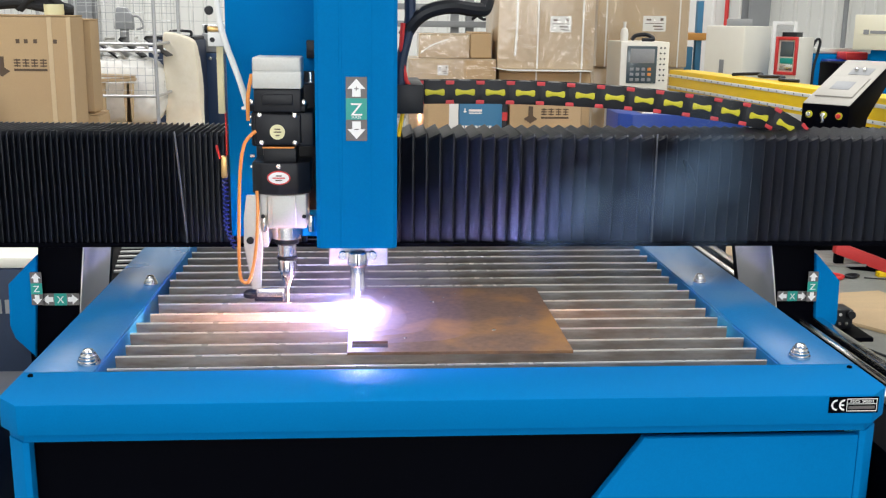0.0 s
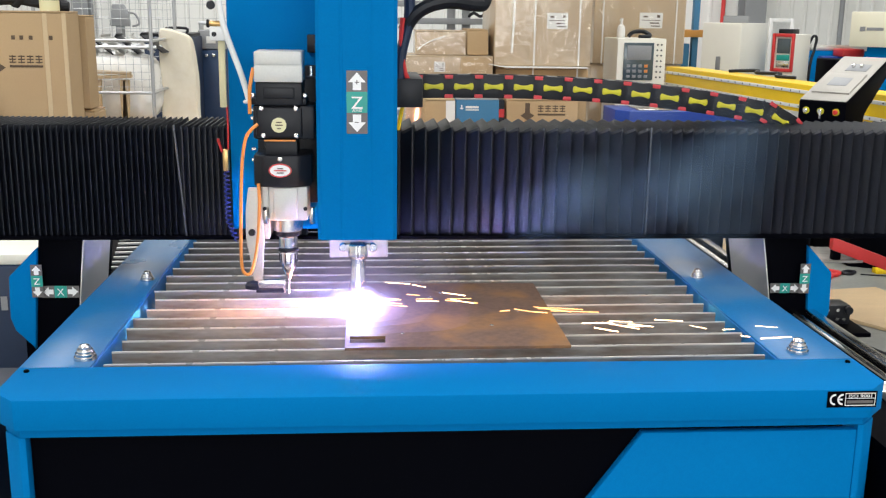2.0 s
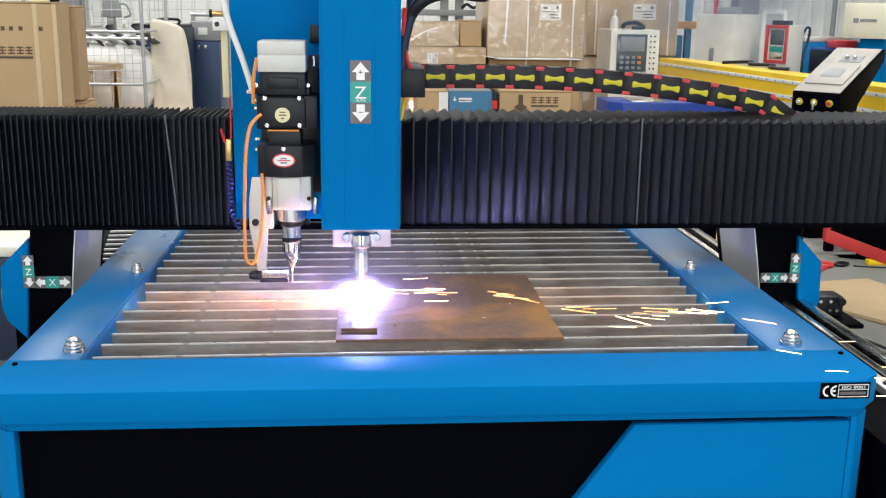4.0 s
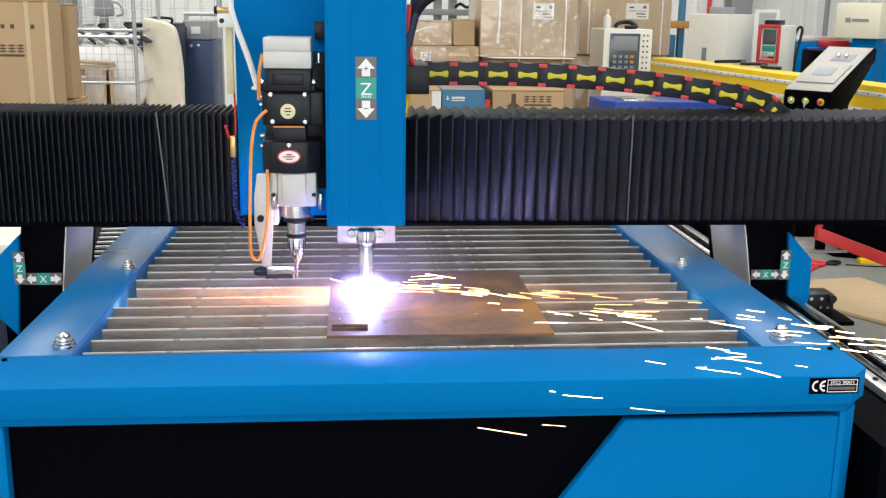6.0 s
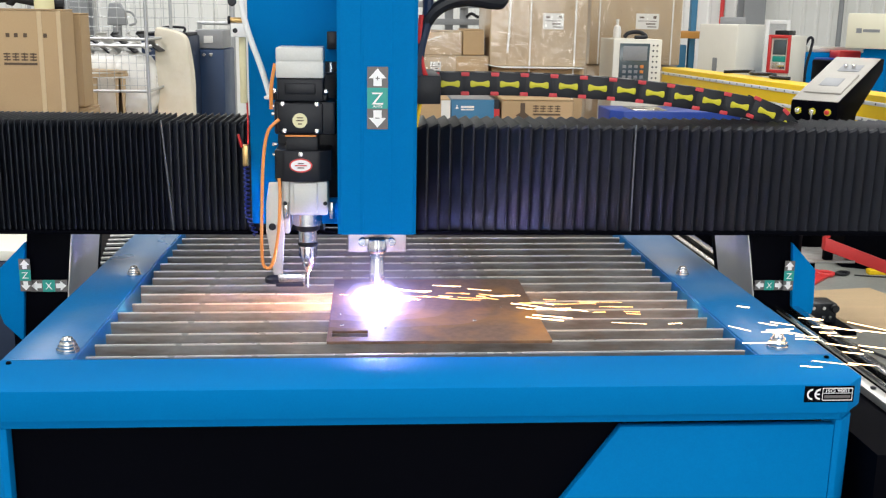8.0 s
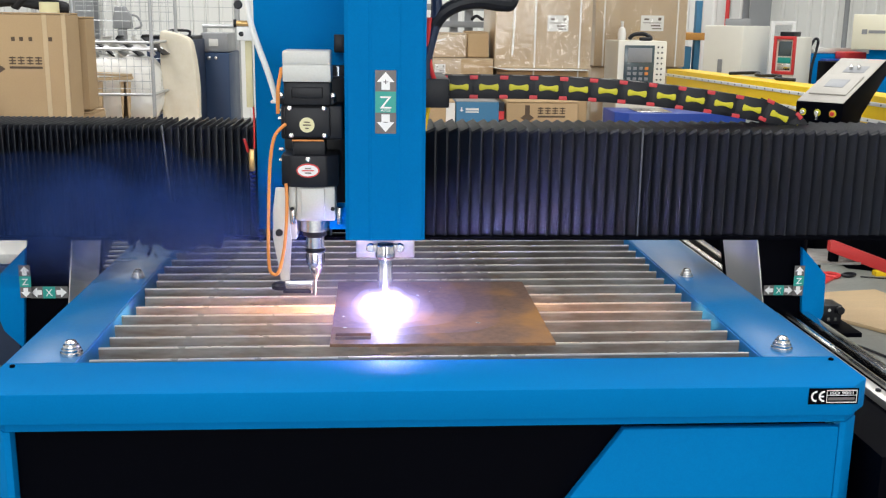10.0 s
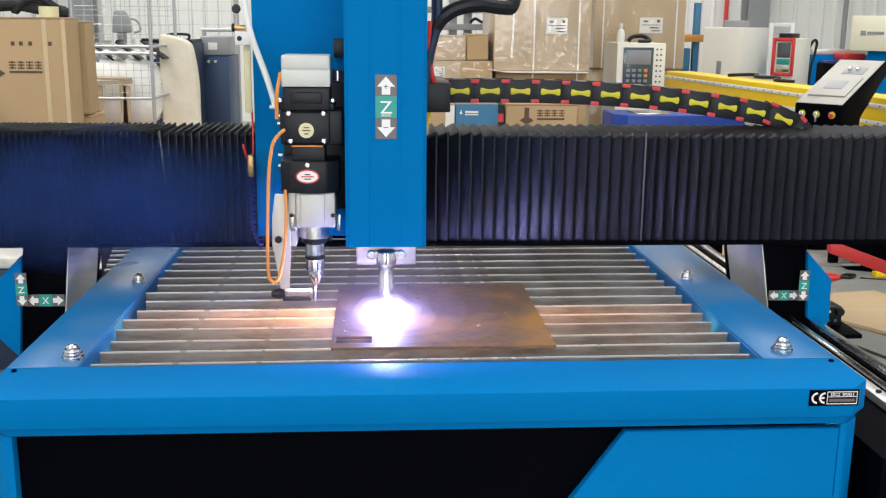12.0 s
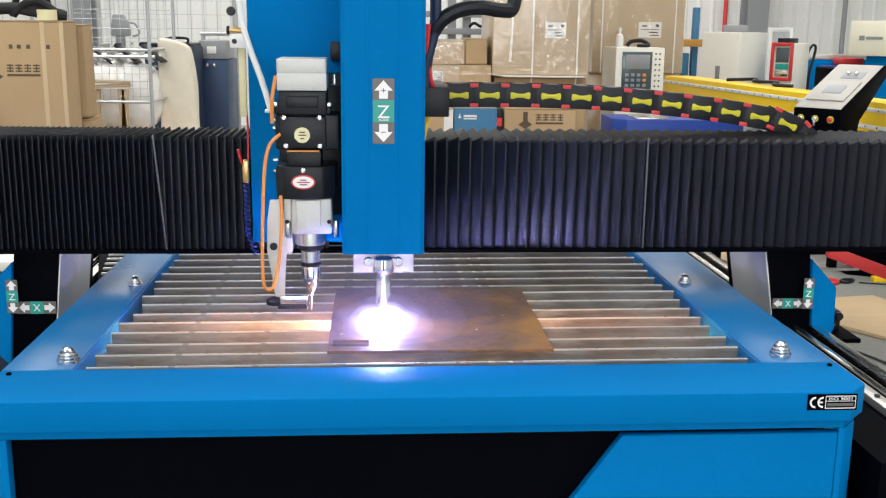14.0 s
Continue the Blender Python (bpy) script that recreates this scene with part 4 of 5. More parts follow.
    solid("bundle_crate", box(-1.85, -1.34, 4.20, 4.56, 0.296, 0.80, 0.006), WOOD, (-1.6, 4.44, 0.296), "pale timber crate under a wrapped bundle", "crate")
    for i, (x, z, w, rx) in enumerate(((-1.58, 1.10, 0.26, 2), (-1.57, 1.075, 0.25, -2))):
        ob = solid("timber_slat", box(-w / 2, w / 2, -0.03, 0.03, -0.008, 0.008, 0.002), WOOD, (0, 0, 0), "thin pale timber slat", "timber", "timber slats")
        ob.matrix_basis = pose(x, 4.16, z, 0, rx, 3)
    for x, lean in ((-1.665, 2), (-1.60, -3), (-1.53, 3), (-1.46, -2)):
        ob = solid("timber_slat", box(-0.018, 0.018, -0.012, 0.012, 0, 1.06, 0.002), WOOD, (0, 0, 0), "upright pale timber slat", "timber", "timber slats")
        ob.matrix_basis = pose(x, 4.16, 0.0, 0, lean, 0)
    ob = solid("black_stand", prism([(-0.11, 0.0), (-0.03, 0.0), (0.055, 0.24), (0.045, 0.25), (0.015, 0.25)], "y", -0.03, 0.03, 0.004), PLASTIC, (-1.56, 4.10, 0.845), "black folded stand leaning among timber", "stand")
    solid("stand_box", box(-1.68, -1.45, 4.04, 4.13, 0, 0.845, 0.005), CARD, (-1.56, 4.08, 0), "brown carton under a black stand", "carton")
    # foam
    poly = [(-1.345, 0.0), (-1.337, 0.8), (-1.331, 1.30), (-1.322, 1.338), (-1.30, 1.334), (-1.24, 1.322), (-1.185, 1.303), (-1.160, 1.284), (-1.149, 1.25), (-1.142, 1.19), (-1.132, 1.08), (-1.126, 0.95), (-1.128, 0.6), (-1.14, 0.0)]
    bm = prism(poly, "y", 4.38, 4.50, 0.012, seg=3)
    long = [e for e in bm.edges if abs(e.verts[0].co.y - e.verts[1].co.y) < 0.001 and e.calc_length() > 0.15]
    bmesh.ops.subdivide_edges(bm, edges=long, cuts=6, use_grid_fill=True)
    bmesh.ops.triangulate(bm, faces=[f for f in bm.faces if len(f.verts) > 4])
    bmesh.ops.subdivide_edges(bm, edges=[e for e in bm.edges if e.calc_length() > 0.09], cuts=2, use_grid_fill=True)
    for v in bm.verts:
        v.co.y += 0.010 * noise.noise(v.co * 9) + 0.006 * noise.noise(Vector((v.co.x * 30, 1.0, v.co.z * 14)))
        v.co.x += 0.004 * noise.noise(Vector((3.0, v.co.y * 9, v.co.z * 8)))
    solid("foam_roll", bm, FOAM, (-1.23, 4.43, 0), "tall cream foam block wrapped in thin film, standing upright", "foam")
    # navy machine far behind
    n = thing("navy_cabinet", (-1.36, 6.8, 0), "navy steel cabinet with a grey control head", "cabinet")
    part("body", box(-1.50, -1.235, 6.5, 7.1, 0.06, 1.14, 0.008), DEEP_BLUE, n)
    part("plinth", box(-1.48, -1.25, 6.54, 7.06, 0, 0.06), PLASTIC, n)
    part("head", box(-1.455, -1.24, 6.52, 6.95, 1.145, 1.29, 0.01), GREY, n, "grey control head with a meter")
    part("meter", box(-1.39, -1.32, 6.512, 6.5195, 1.19, 1.245, 0.002), PAPER, n)
    for x in (-1.44, -1.39, -1.335):
        part("knob", turned([(0.014, 0), (0.014, -0.02), (0.009, -0.024)], (x, 6.499, 1.10), "y", 12), BRIGHT, n)
    m = thing("navy_welder", (-1.58, 6.2, 0), "dark blue welding power source behind the foam", "welder")
    part("body", box(-1.76, -1.42, 6.0, 6.5, 0.0, 1.25, 0.01), NAVY, m)
    part("lid", box(-1.75, -1.43, 6.02, 6.48, 1.2505, 1.275, 0.006), PLASTIC, m)
    part("handle", tube([(-1.60, 6.05, 1.27), (-1.60, 6.05, 1.31), (-1.46, 6.05, 1.31), (-1.46, 6.05, 1.27)], 0.01), PLASTIC, m)
    # chair-like dark object on top of the shelf
    b = thing("moulded_chair", (-1.78, 5.4, 0), "grey moulded seat shell standing on a post", "chair")
    part("post", rod((-1.78, 5.4, 0), (-1.78, 5.4, 1.33), 0.03), GREY, b)
    part("shell", prism([(-0.06 - 1.78, 1.33), (0.07 - 1.78, 1.33), (0.065 - 1.78, 1.41), (0.03 - 1.78, 1.475), (-0.04 - 1.78, 1.475)], "y", 5.36, 5.42, 0.012), GREY, b)
    part("arm", tube([(-1.73, 5.4, 1.42), (-1.68, 5.4, 1.41), (-1.655, 5.4, 1.35), (-1.70, 5.4, 1.33)], 0.007), GREY, b)
    # mesh fence at the back
    f = thing("mesh_fence", (-3.0, 8.0, 0), "tall grey wire mesh fence panel before the wall", "fence")
    for x in (-4.6, -2.98, -1.36):
        part("post", rod((x, 8.0, 0), (x, 8.0, 2.3), 0.025, seg=12), MESH_WIRE, f)
    for i in range(27):
        part("wire", rod((-4.52 + i * 0.12, 8.0, 0.1), (-4.52 + i * 0.12, 8.0, 2.25), 0.0022, seg=5), MESH_WIRE, f)
    for i in range(18):
        part("wire", rod((-4.59, 8.004, 0.12 + i * 0.125), (-1.37, 8.004, 0.12 + i * 0.125), 0.0022, seg=5), MESH_WIRE, f)
    # pipe frame on the wall
    p = thing("pipe_frame", (-1.5, 9.0, 0), "thin grey pipe frame standing before the wall", "frame")
    part("post", rod((-1.82, 9.0, 0), (-1.82, 9.0, 1.30), 0.02, seg=10), MESH_WIRE, p)
    part("post", rod((-0.9, 9.0, 0), (-0.9, 9.0, 1.30), 0.02, seg=10), MESH_WIRE, p)
    part("rail", rod((-1.84, 9.0, 1.315), (-0.88, 9.0, 1.315), 0.02, seg=10), MESH_WIRE, p)


def middle_background():
    # steel rack far behind
    r = thing("steel_rack", (0.8, 8.2, 0), "grey painted steel storage rack", "rack")
    for x in (-0.5, 0.60, 0.74, 0.97, 1.9):
        part("post", box(x, x + 0.075, 8.0, 8.08, 0, 1.95, 0.004), GREY, r)
    for z in (0.5, 1.345, 1.50, 1.85):
        part("beam", box(-0.52, 2.0, 7.955, 7.9995, z, z + 0.055, 0.004), GREY, r)
    solid("dark_coil", tube([(0.80, 7.98, 1.42), (0.84, 7.94, 1.45), (0.90, 7.93, 1.42), (0.95, 7.94, 1.44), (1.0, 7.97, 1.41)], 0.014), CLOTH, (0.9, 7.97, 1.40), "dark cable draped on the rack beam", "cable")
    # film-wrapped pallet
    w = carton(0.10, 0.665, 4.95, 5.5, 0.0, 1.178, "film-wrapped pale carton with a shipping label", CARD_WRAP)
    shipping_label(w, 0.285, 0.355, 1.075, 1.14, 4.95)
    part("edge_strip", box(0.455, 0.662, 4.944, 4.9495, 0.2, 1.17, 0.001), CARD, w)
    c2 = carton(0.17, 0.50, 5.05, 5.45, 1.18, 1.335, "small film-wrapped carton on a larger one", CARD_WRAP)
    carton(0.505, 0.64, 5.02, 5.45, 1.18, 1.345, "small brown carton on a larger one", CARD)
    part("film_fold", tube([(0.18, 5.04, 1.21), (0.25, 5.035, 1.26), (0.36, 5.035, 1.30)], 0.004), FILM, c2)
    b = carton(0.674, 1.307, 5.0, 5.7, 1.1145, 2.45, "very tall pale carton strapped and wrapped in film", CARD_WRAP)
    shipping_label(b, 1.015, 1.152, 1.354, 1.456, 5.0)
    for x in (0.932, 1.225):
        part("strap", box(x, x + 0.010, 4.995, 4.9995, 1.12, 2.44), PAPER, b, "white plastic strap")
    part("film_fold", tube([(0.79, 4.992, 1.20), (0.80, 4.992, 1.5), (0.785, 4.992, 1.9), (0.80, 4.992, 2.4)], 0.007), FILM, b)
    part("seam", box(0.68, 1.30, 4.996, 4.9997, 1.165, 1.168), CARD, b)
    film_sheet(b, 0.68, 1.30, 1.13, 2.4, 4.996, 1.3)
    film_sheet(w, 0.105, 0.66, 0.5, 1.17, 4.944, 5.1)
    film_sheet(c2, 0.175, 0.495, 1.185, 1.33, 5.05, 7.7)
    lo = carton(0.69, 1.30, 5.02, 5.7, 0.0, 1.105, "brown carton under a taller wrapped carton", CARD)
    for x in (0.932, 1.225):
        part("strap", box(x, x + 0.010, 5.015, 5.0195, 0.1, 1.10), PAPER, lo, "white plastic strap")
    bm = prism([(0.635, 1.128), (0.68, 1.118), (0.76, 1.1060), (1.22, 1.1060), (1.27, 1.1065), (1.29, 1.110), (1.22, 1.1135), (0.9, 1.1140), (0.72, 1.1140), (0.66, 1.127), (0.637, 1.132)], "y", 4.93, 5.68, 0.0008)
    solid("foam_sheet", bm, PAPER, (0.98, 5.3, 1.106), "thin white foam sheet between two cartons", "foam sheet")
    d = carton(1.50, 2.175, 5.8, 6.4, 1.10, 2.5, "tall brown carton wrapped in glossy film", CARD_WRAP)
    shipping_label(d, 1.834, 2.004, 1.357, 1.468, 5.8)
    for x in (1.56, 2.10):
        part("strap", box(x, x + 0.010, 5.795, 5.7995, 1.1, 2.4), PAPER, d, "white plastic strap")
    film_sheet(d, 1.505, 2.17, 1.11, 2.4, 5.797, 9.4)
    carton(1.49, 2.17, 5.82, 6.4, 0.0, 1.095, "brown carton under a film-wrapped carton", CARD_WRAP)
    # lower row of boxes
    e = carton(0.702, 1.145, 4.5, 4.95, 0.30, 0.942, "brown carton with a printed mark and block characters", CARD)
    prints(e, 0.88, 0.862, 0.95, 4.5)
    solid("pallet", box(0.1, 1.2, 4.45, 4.99, 0.0, 0.295, 0.004), WOOD, (0.65, 4.7, 0), "timber pallet under a row of boxes", "pallet")
    u = thing("blue_power_source", (0.52, 4.72, 0.30), "blue printed box of a cutting power source", "box")
    part("body", box(0.391, 0.653, 4.5, 4.93, 0.296, 0.936, 0.006), BLUE_BOX, u)
    part("side_panel", box(0.6535, 0.690, 4.52, 4.93, 0.30, 0.934, 0.004), PLASTIC, u)
    part("top_edge", box(0.393, 0.651, 4.502, 4.92, 0.9365, 0.941, 0.001), GREY, u)
    for a, b2, z0, z1 in ((0.45, 0.53, 0.885, 0.898), (0.45, 0.53, 0.872, 0.879)):
        part("printed_bar", box(a, b2, 4.4982, 4.4998, z0, z1), PAPER, u)
    part("printed_mark", prism([(0.415, 0.885), (0.426, 0.877), (0.438, 0.885), (0.429, 0.890), (0.429, 0.904), (0.423, 0.904), (0.423, 0.890)], "y", 4.4982, 4.4998), PAPER, u)
    for i in range(9):
        part("printed_bar", box(0.405 + i * 0.021, 0.421 + i * 0.021, 4.4982, 4.4998, 0.775, 0.800), PAPER, u)
    part("printed_bar", box(0.405, 0.595, 4.4982, 4.4998, 0.758, 0.766), PAPER, u)
    part("label", box(0.655, 0.688, 4.516, 4.5195, 0.83, 0.88), RED, u)
    v = carton(0.20, 0.387, 4.5, 4.95, 0.30, 0.938, "brown carton with film-wrapped edge", CARD)
    part("tape", box(0.33, 0.386, 4.497, 4.4997, 0.3, 0.93), PAPER, v)


def right_background():
    # control cabinet with a display
    g = thing("control_cabinet", (1.7, 5.4, 0), "pale grey control cabinet with a dark display panel", "cabinet")
    part("body", box(1.535, 1.868, 5.2, 5.6, 0.0, 1.296, 0.006), CREAM, g)
    p = part("display_panel", box(1.578, 1.783, 5.19, 5.1995, 1.02, 1.268, 0.003), SCREEN, g, "dark display panel")
    part("bezel", box(1.60, 1.765, 5.186, 5.1895, 1.155, 1.25, 0.002), GREY, p)
    for i in range(4):
        for j in range(3):
            part("key", box(1.60 + i * 0.04, 1.625 + i * 0.04, 5.186, 5.1895, 1.035 + j * 0.035, 1.055 + j * 0.035, 0.002), ORANGE if i == 3 and j else GREY, p)
    for i in range(7):
        for x in (1.808, 1.835):
            part("lamp", turned([(0.006, 0), (0.006, -0.004)], (x, 5.199, 1.04 + i * 0.036), "y", 10), PLASTIC, g)
    solid("black_clamp", tube([(1.63, 5.3, 1.305), (1.66, 5.3, 1.335), (1.74, 5.32, 1.34), (1.78, 5.3, 1.31), (1.70, 5.28, 1.306)], 0.014), PLASTIC, (1.7, 5.3, 1.296), "black cable clip lying on the cabinet", "clip")
    solid("spray_bottle", turned([(0.026, 0), (0.028, 0.05), (0.022, 0.08), (0.009, 0.09), (0.009, 0.115), (0.012, 0.117), (0.012, 0.13)], (1.59, 5.35, 1.296)), PAPER, (1.59, 5.35, 1.296), "small white bottle standing on the cabinet", "bottle")
    # shelf behind
    s = thing("orange_shelf", (2.4, 7.2, 0), "blue and orange storage rack loaded with bins", "rack")
    for x in (2.30, 2.62):
        part("post", box(x, x + 0.05, 7.0, 7.06, 0, 1.6, 0.003), BLUE_BOX, s)
    for z in (0.6, 1.275):
        part("beam", box(2.2, 2.75, 6.95, 7.4, z, z + 0.06, 0.004), ORANGE_STEEL, s)
    part("bin", box(2.36, 2.60, 7.0, 7.3, 1.0, 1.22, 0.01), BLUE_BOX, s)
    def swung(px, py, deg, *dims):
        bm = box(*dims)
        bmesh.ops.transform(bm, matrix=pose(px, py, 0, 0, 0, deg), verts=bm.verts)
        return bm

    # white cabinet
    w = thing("white_cabinet", (2.8, 6.8, 0), "white enamelled machine cabinet with a small notch", "cabinet")
    at = (2.572, 6.60, -45)
    part("body", swung(*at, 0, 0.335, 0, 0.50, 0.0, 1.40, 0.006), CREAM, w)
    part("door", swung(*at, 0.006, 0.329, -0.006, -0.0005, 0.1, 1.392, 0.002), CREAM, w)
    part("notch", swung(*at, 0.135, 0.175, -0.010, -0.0065, 1.03, 1.135, 0.002), GREY, w)
    ob = solid("dark_case", box(-0.10, 0.10, -0.06, 0.06, 0, 0.055, 0.006), GREY, (0, 0, 0), "dark flat case lying on the white cabinet", "case")
    ob.matrix_basis = pose(2.86, 6.65, 1.401, 0, 0, -20)
    # mirror panel and red-framed controller
    m = thing("framed_panel", (3.15, 6.4, 0), "white framed glass panel of a machine", "panel")
    for a, b, c, d2 in ((3.045, 3.075, 0.0, 1.44), (3.215, 3.245, 0.0, 1.44), (3.0755, 3.2145, 1.41, 1.44), (3.0755, 3.2145, 1.10, 1.13)):
        part("frame_bar", box(a, b, 6.40, 6.43, c, d2, 0.003), WHITE, m)
    part("glass", box(3.0755, 3.2145, 6.41, 6.418, 1.1305, 1.4095), GLASS, m)
    r = thing("red_controller", (2.9, 5.8, 0), "grey cabinet with a red-framed control screen", "controller")
    at = (2.795, 5.66, -45)
    part("body", swung(*at, 0, 0.155, 0, 0.29, 0.0, 1.33, 0.005), CREAM, r)
    for a, b, c, d2 in ((-0.004, 0.016, 1.065, 1.335), (0.139, 0.159, 1.065, 1.335), (0.0165, 0.1385, 1.312, 1.335), (0.0165, 0.1385, 1.065, 1.088)):
        part("frame_bar", swung(*at, a, b, -0.024, -0.0005, c, d2, 0.004), RED, r, "red frame bar")
    part("screen", swung(*at, 0.030, 0.125, -0.008, -0.0005, 1.195, 1.300, 0.002), SCREEN, r)
    part("keypad", swung(*at, 0.030, 0.125, -0.008, -0.0005, 1.145, 1.185, 0.002), TEAL, r)
    part("keypad", swung(*at, 0.030, 0.125, -0.008, -0.0005, 1.095, 1.138, 0.002), BRIGHT, r)
    ob = solid("black_module", box(-0.055, 0.055, -0.06, 0.06, 0, 0.034, 0.005), PLASTIC, (0, 0, 0), "black module lying on the red-framed controller", "module")
    ob.matrix_basis = pose(2.96, 5.80, 1.331, 0, 0, -45)
    solid("machine_cable", tube([(3.075, 5.76, 1.20), (3.13, 5.77, 1.31), (3.16, 5.77, 1.30), (3.15, 5.77, 1.22), (3.12, 5.76, 1.05), (3.13, 5.76, 0.6), (3.12, 5.76, 0.011)], 0.010), PLASTIC, (3.05, 5.8, 1.1), "black cable bundle beside the controller", "cable")
    # blue machine and cream cabinet
    b = thing("blue_machine", (3.7, 6.8, 0), "bright blue machine bed with a pale top rail", "machine")
    part("bed", box(3.45, 4.3, 6.5, 7.2, 0.2, 1.19, 0.008), BLUE, b)
    part("base", box(3.5, 4.25, 6.55, 7.15, 0.0, 0.1995), BLACK, b)
    part("top_rail", box(3.45, 4.3, 6.5, 6.62, 1.191, 1.235, 0.003), ALU, b)
    part("motor", box(3.50, 3.66, 6.36, 6.49, 1.05, 1.15, 0.01), ROYAL, b)
    part("module", box(3.62, 3.80, 6.3, 6.48, 1.15, 1.21, 0.01), RED, b)
    k = thing("cream_cabinet", (3.75, 6.2, 0), "cream enamelled machine head with a printed strip", "cabinet")
    at = (3.575, 6.12, -45)
    part("body", swung(*at, 0, 0.335, 0, 0.36, 1.236, 1.50, 0.008), CREAM_CAB, k)
    part("stand", swung(*at, 0.12, 0.30, 0.06, 0.30, 0.0, 1.2355, 0.006), BLUE, k)
    part("printed_bar", swung(*at, 0.075, 0.115, -0.004, -0.0005, 1.353, 1.388), GREY, k)
    part("printed_bar", swung(*at, 0.125, 0.25, -0.004, -0.0005, 1.360, 1.382), GREY, k)
    solid("dark_machine_head", box(3.05, 3.32, 5.2, 5.5, 0.0, 1.17, 0.01), BLACK, (3.2, 5.35, 0), "black machine column beside the blue bed", "machine")
    # yellow rail beam of a neighbouring machine
    y = thing("yellow_beam", (2.2, 3.7, 0.0), "yellow steel machine beam with linear rails", "machine beam")
    p0, p1 = Vector((1.905, 5.30)), Vector((2.30, 2.0))
    way = (p1 - p0).normalized()
    side = Vector((-way.y, way.x))
    if side.x > 0:
        side = -side

    def along(a, b, inn, out, z0, z1, name, mt, lab=""):
        q = [p0 + way * a + side * out, p0 + way * b + side * out, p0 + way * b + side * inn, p0 + way * a + side * inn]
        part(name, prism([(v.x, v.y) for v in q], "z", z0, z1, 0.003), mt, y, lab)

    L = (p1 - p0).length
    along(0, L, -0.18, 0.0, 0.965, 1.108, "beam", YELLOW)
    along(0.05, 0.25, -0.17, -0.02, 0.0, 0.9645, "post", BLACK)
    along(L - 0.2, L - 0.02, -0.17, -0.02, 0.0, 0.9645, "post", BLACK)
    along(0.0, L, 0.0005, 0.012, 1.062, 1.080, "linear_rail", WHITE, "pale linear rail")
    along(0.0, L, 0.0005, 0.012, 0.985, 1.003, "linear_rail", WHITE, "pale linear rail")
    for i in range(36):
        q = p0 + way * (0.06 + i * 0.09) + side * 0.0125
        for z in (1.071, 0.994):
            part("rail_screw", rod((q.x, q.y, z), (q.x + side.x * 0.002, q.y + side.y * 0.002, z), 0.004, seg=8), PLASTIC, y)
    solid("machine_cable", tube([(2.10, 4.6, 1.118), (2.22, 4.45, 1.13), (2.16, 4.3, 1.125), (2.24, 4.15, 1.128), (2.18, 4.05, 1.12), (2.25, 3.95, 1.118)], 0.010), PLASTIC, (2.2, 4.3, 1.108), "black cables lying on the yellow beam", "cables")
    # blue tray behind the gantry
    t = thing("blue_tray", (1.7, 4.3, 0), "royal blue sheet-metal tray of a neighbouring machine", "tray")
    part("tray", prism([(1.294, 4.2), (1.36, 4.12), (2.05, 4.12), (2.05, 4.5), (1.294, 4.5)], "z", 0.70, 0.91, 0.004), ROYAL, t)
    part("plate", box(1.42, 1.62, 4.15, 4.4, 0.9105, 0.918, 0.002), BRIGHT, t)
    part("stand", box(1.4, 2.0, 4.2, 4.45, 0.0, 0.6995, 0.004), BLACK, t)


def console():
    c = thing("operator_console", (1.71, 2.62, 0), "black operator console with a slanted brushed steel panel", "console")
    R = pose(1.706, 2.62, 0, 0, 0, -48)

    def put(name, bm, m, lab="", par=None):
        bmesh.ops.transform(bm, matrix=R, verts=bm.verts)
        return part(name, bm, m, par or c, lab)

    prof = [(0.0, 0.97), (0.0, 1.100), (0.42, 1.275), (0.45, 1.275), (0.45, 1.222), (0.205, 1.045), (0.18, 0.97)]
    put("housing", prism(prof, "x", 0.0, 0.205, 0.004), BLACK)
    put("column", box(0.060, 0.094, 0.004, 0.04, 0.03, 0.9695, 0.004), BLACK)
    put("foot", box(0.02, 0.14, -0.03, 0.07, 0.0, 0.0295, 0.004), BLACK)
    tilt = math.atan2(0.175, 0.42)

    def lid(name, u0, u1, v0, v1, h0, h1, m, lab="", bev=0.001):
        bm = box(u0, u1, v0, v1, h0, h1, bev)
        bmesh.ops.transform(bm, matrix=Matrix.Translation((0, 0, 1.1015)) @ Matrix.Rotation(tilt, 4, "X"), verts=bm.verts)
        return put(name, bm, m, lab)

    lid("panel", 0.002, 0.203, 0.004, 0.45, 0.0005, 0.003, BRUSHED, "brushed steel panel")
    lid("screen_frame", 0.022, 0.185, 0.072, 0.262, 0.0031, 0.010, BRUSHED, "raised steel touch screen frame")
    lid("touch_screen", 0.060, 0.145, 0.135, 0.215, 0.0101, 0.0115, GREY)
    lid("small_plate", 0.07, 0.165, 0.30, 0.37, 0.0031, 0.005, GREY)
    for u in (0.09, 0.125):
        lid("knob", u, u + 0.012, 0.325, 0.345, 0.0051, 0.02, BRIGHT, "", 0.003)
    for x, m in ((0.035, BRIGHT), (0.098, BRIGHT), (0.165, RED)):
        put("button_ring", turned([(0.0150, 0), (0.0150, -0.003), (0.0115, -0.0035)], (x, -0.0005, 1.060), "y", 20), LIME)
        put("button", turned([(0.0095, -0.0035), (0.0105, -0.012), (0.007, -0.016)], (x, -0.0005, 1.060), "y", 18), m)
    put("key", box(0.100, 0.110, -0.022, -0.017, 1.030, 1.058, 0.002), BRIGHT)


left_background()
middle_background()
right_background()
console()


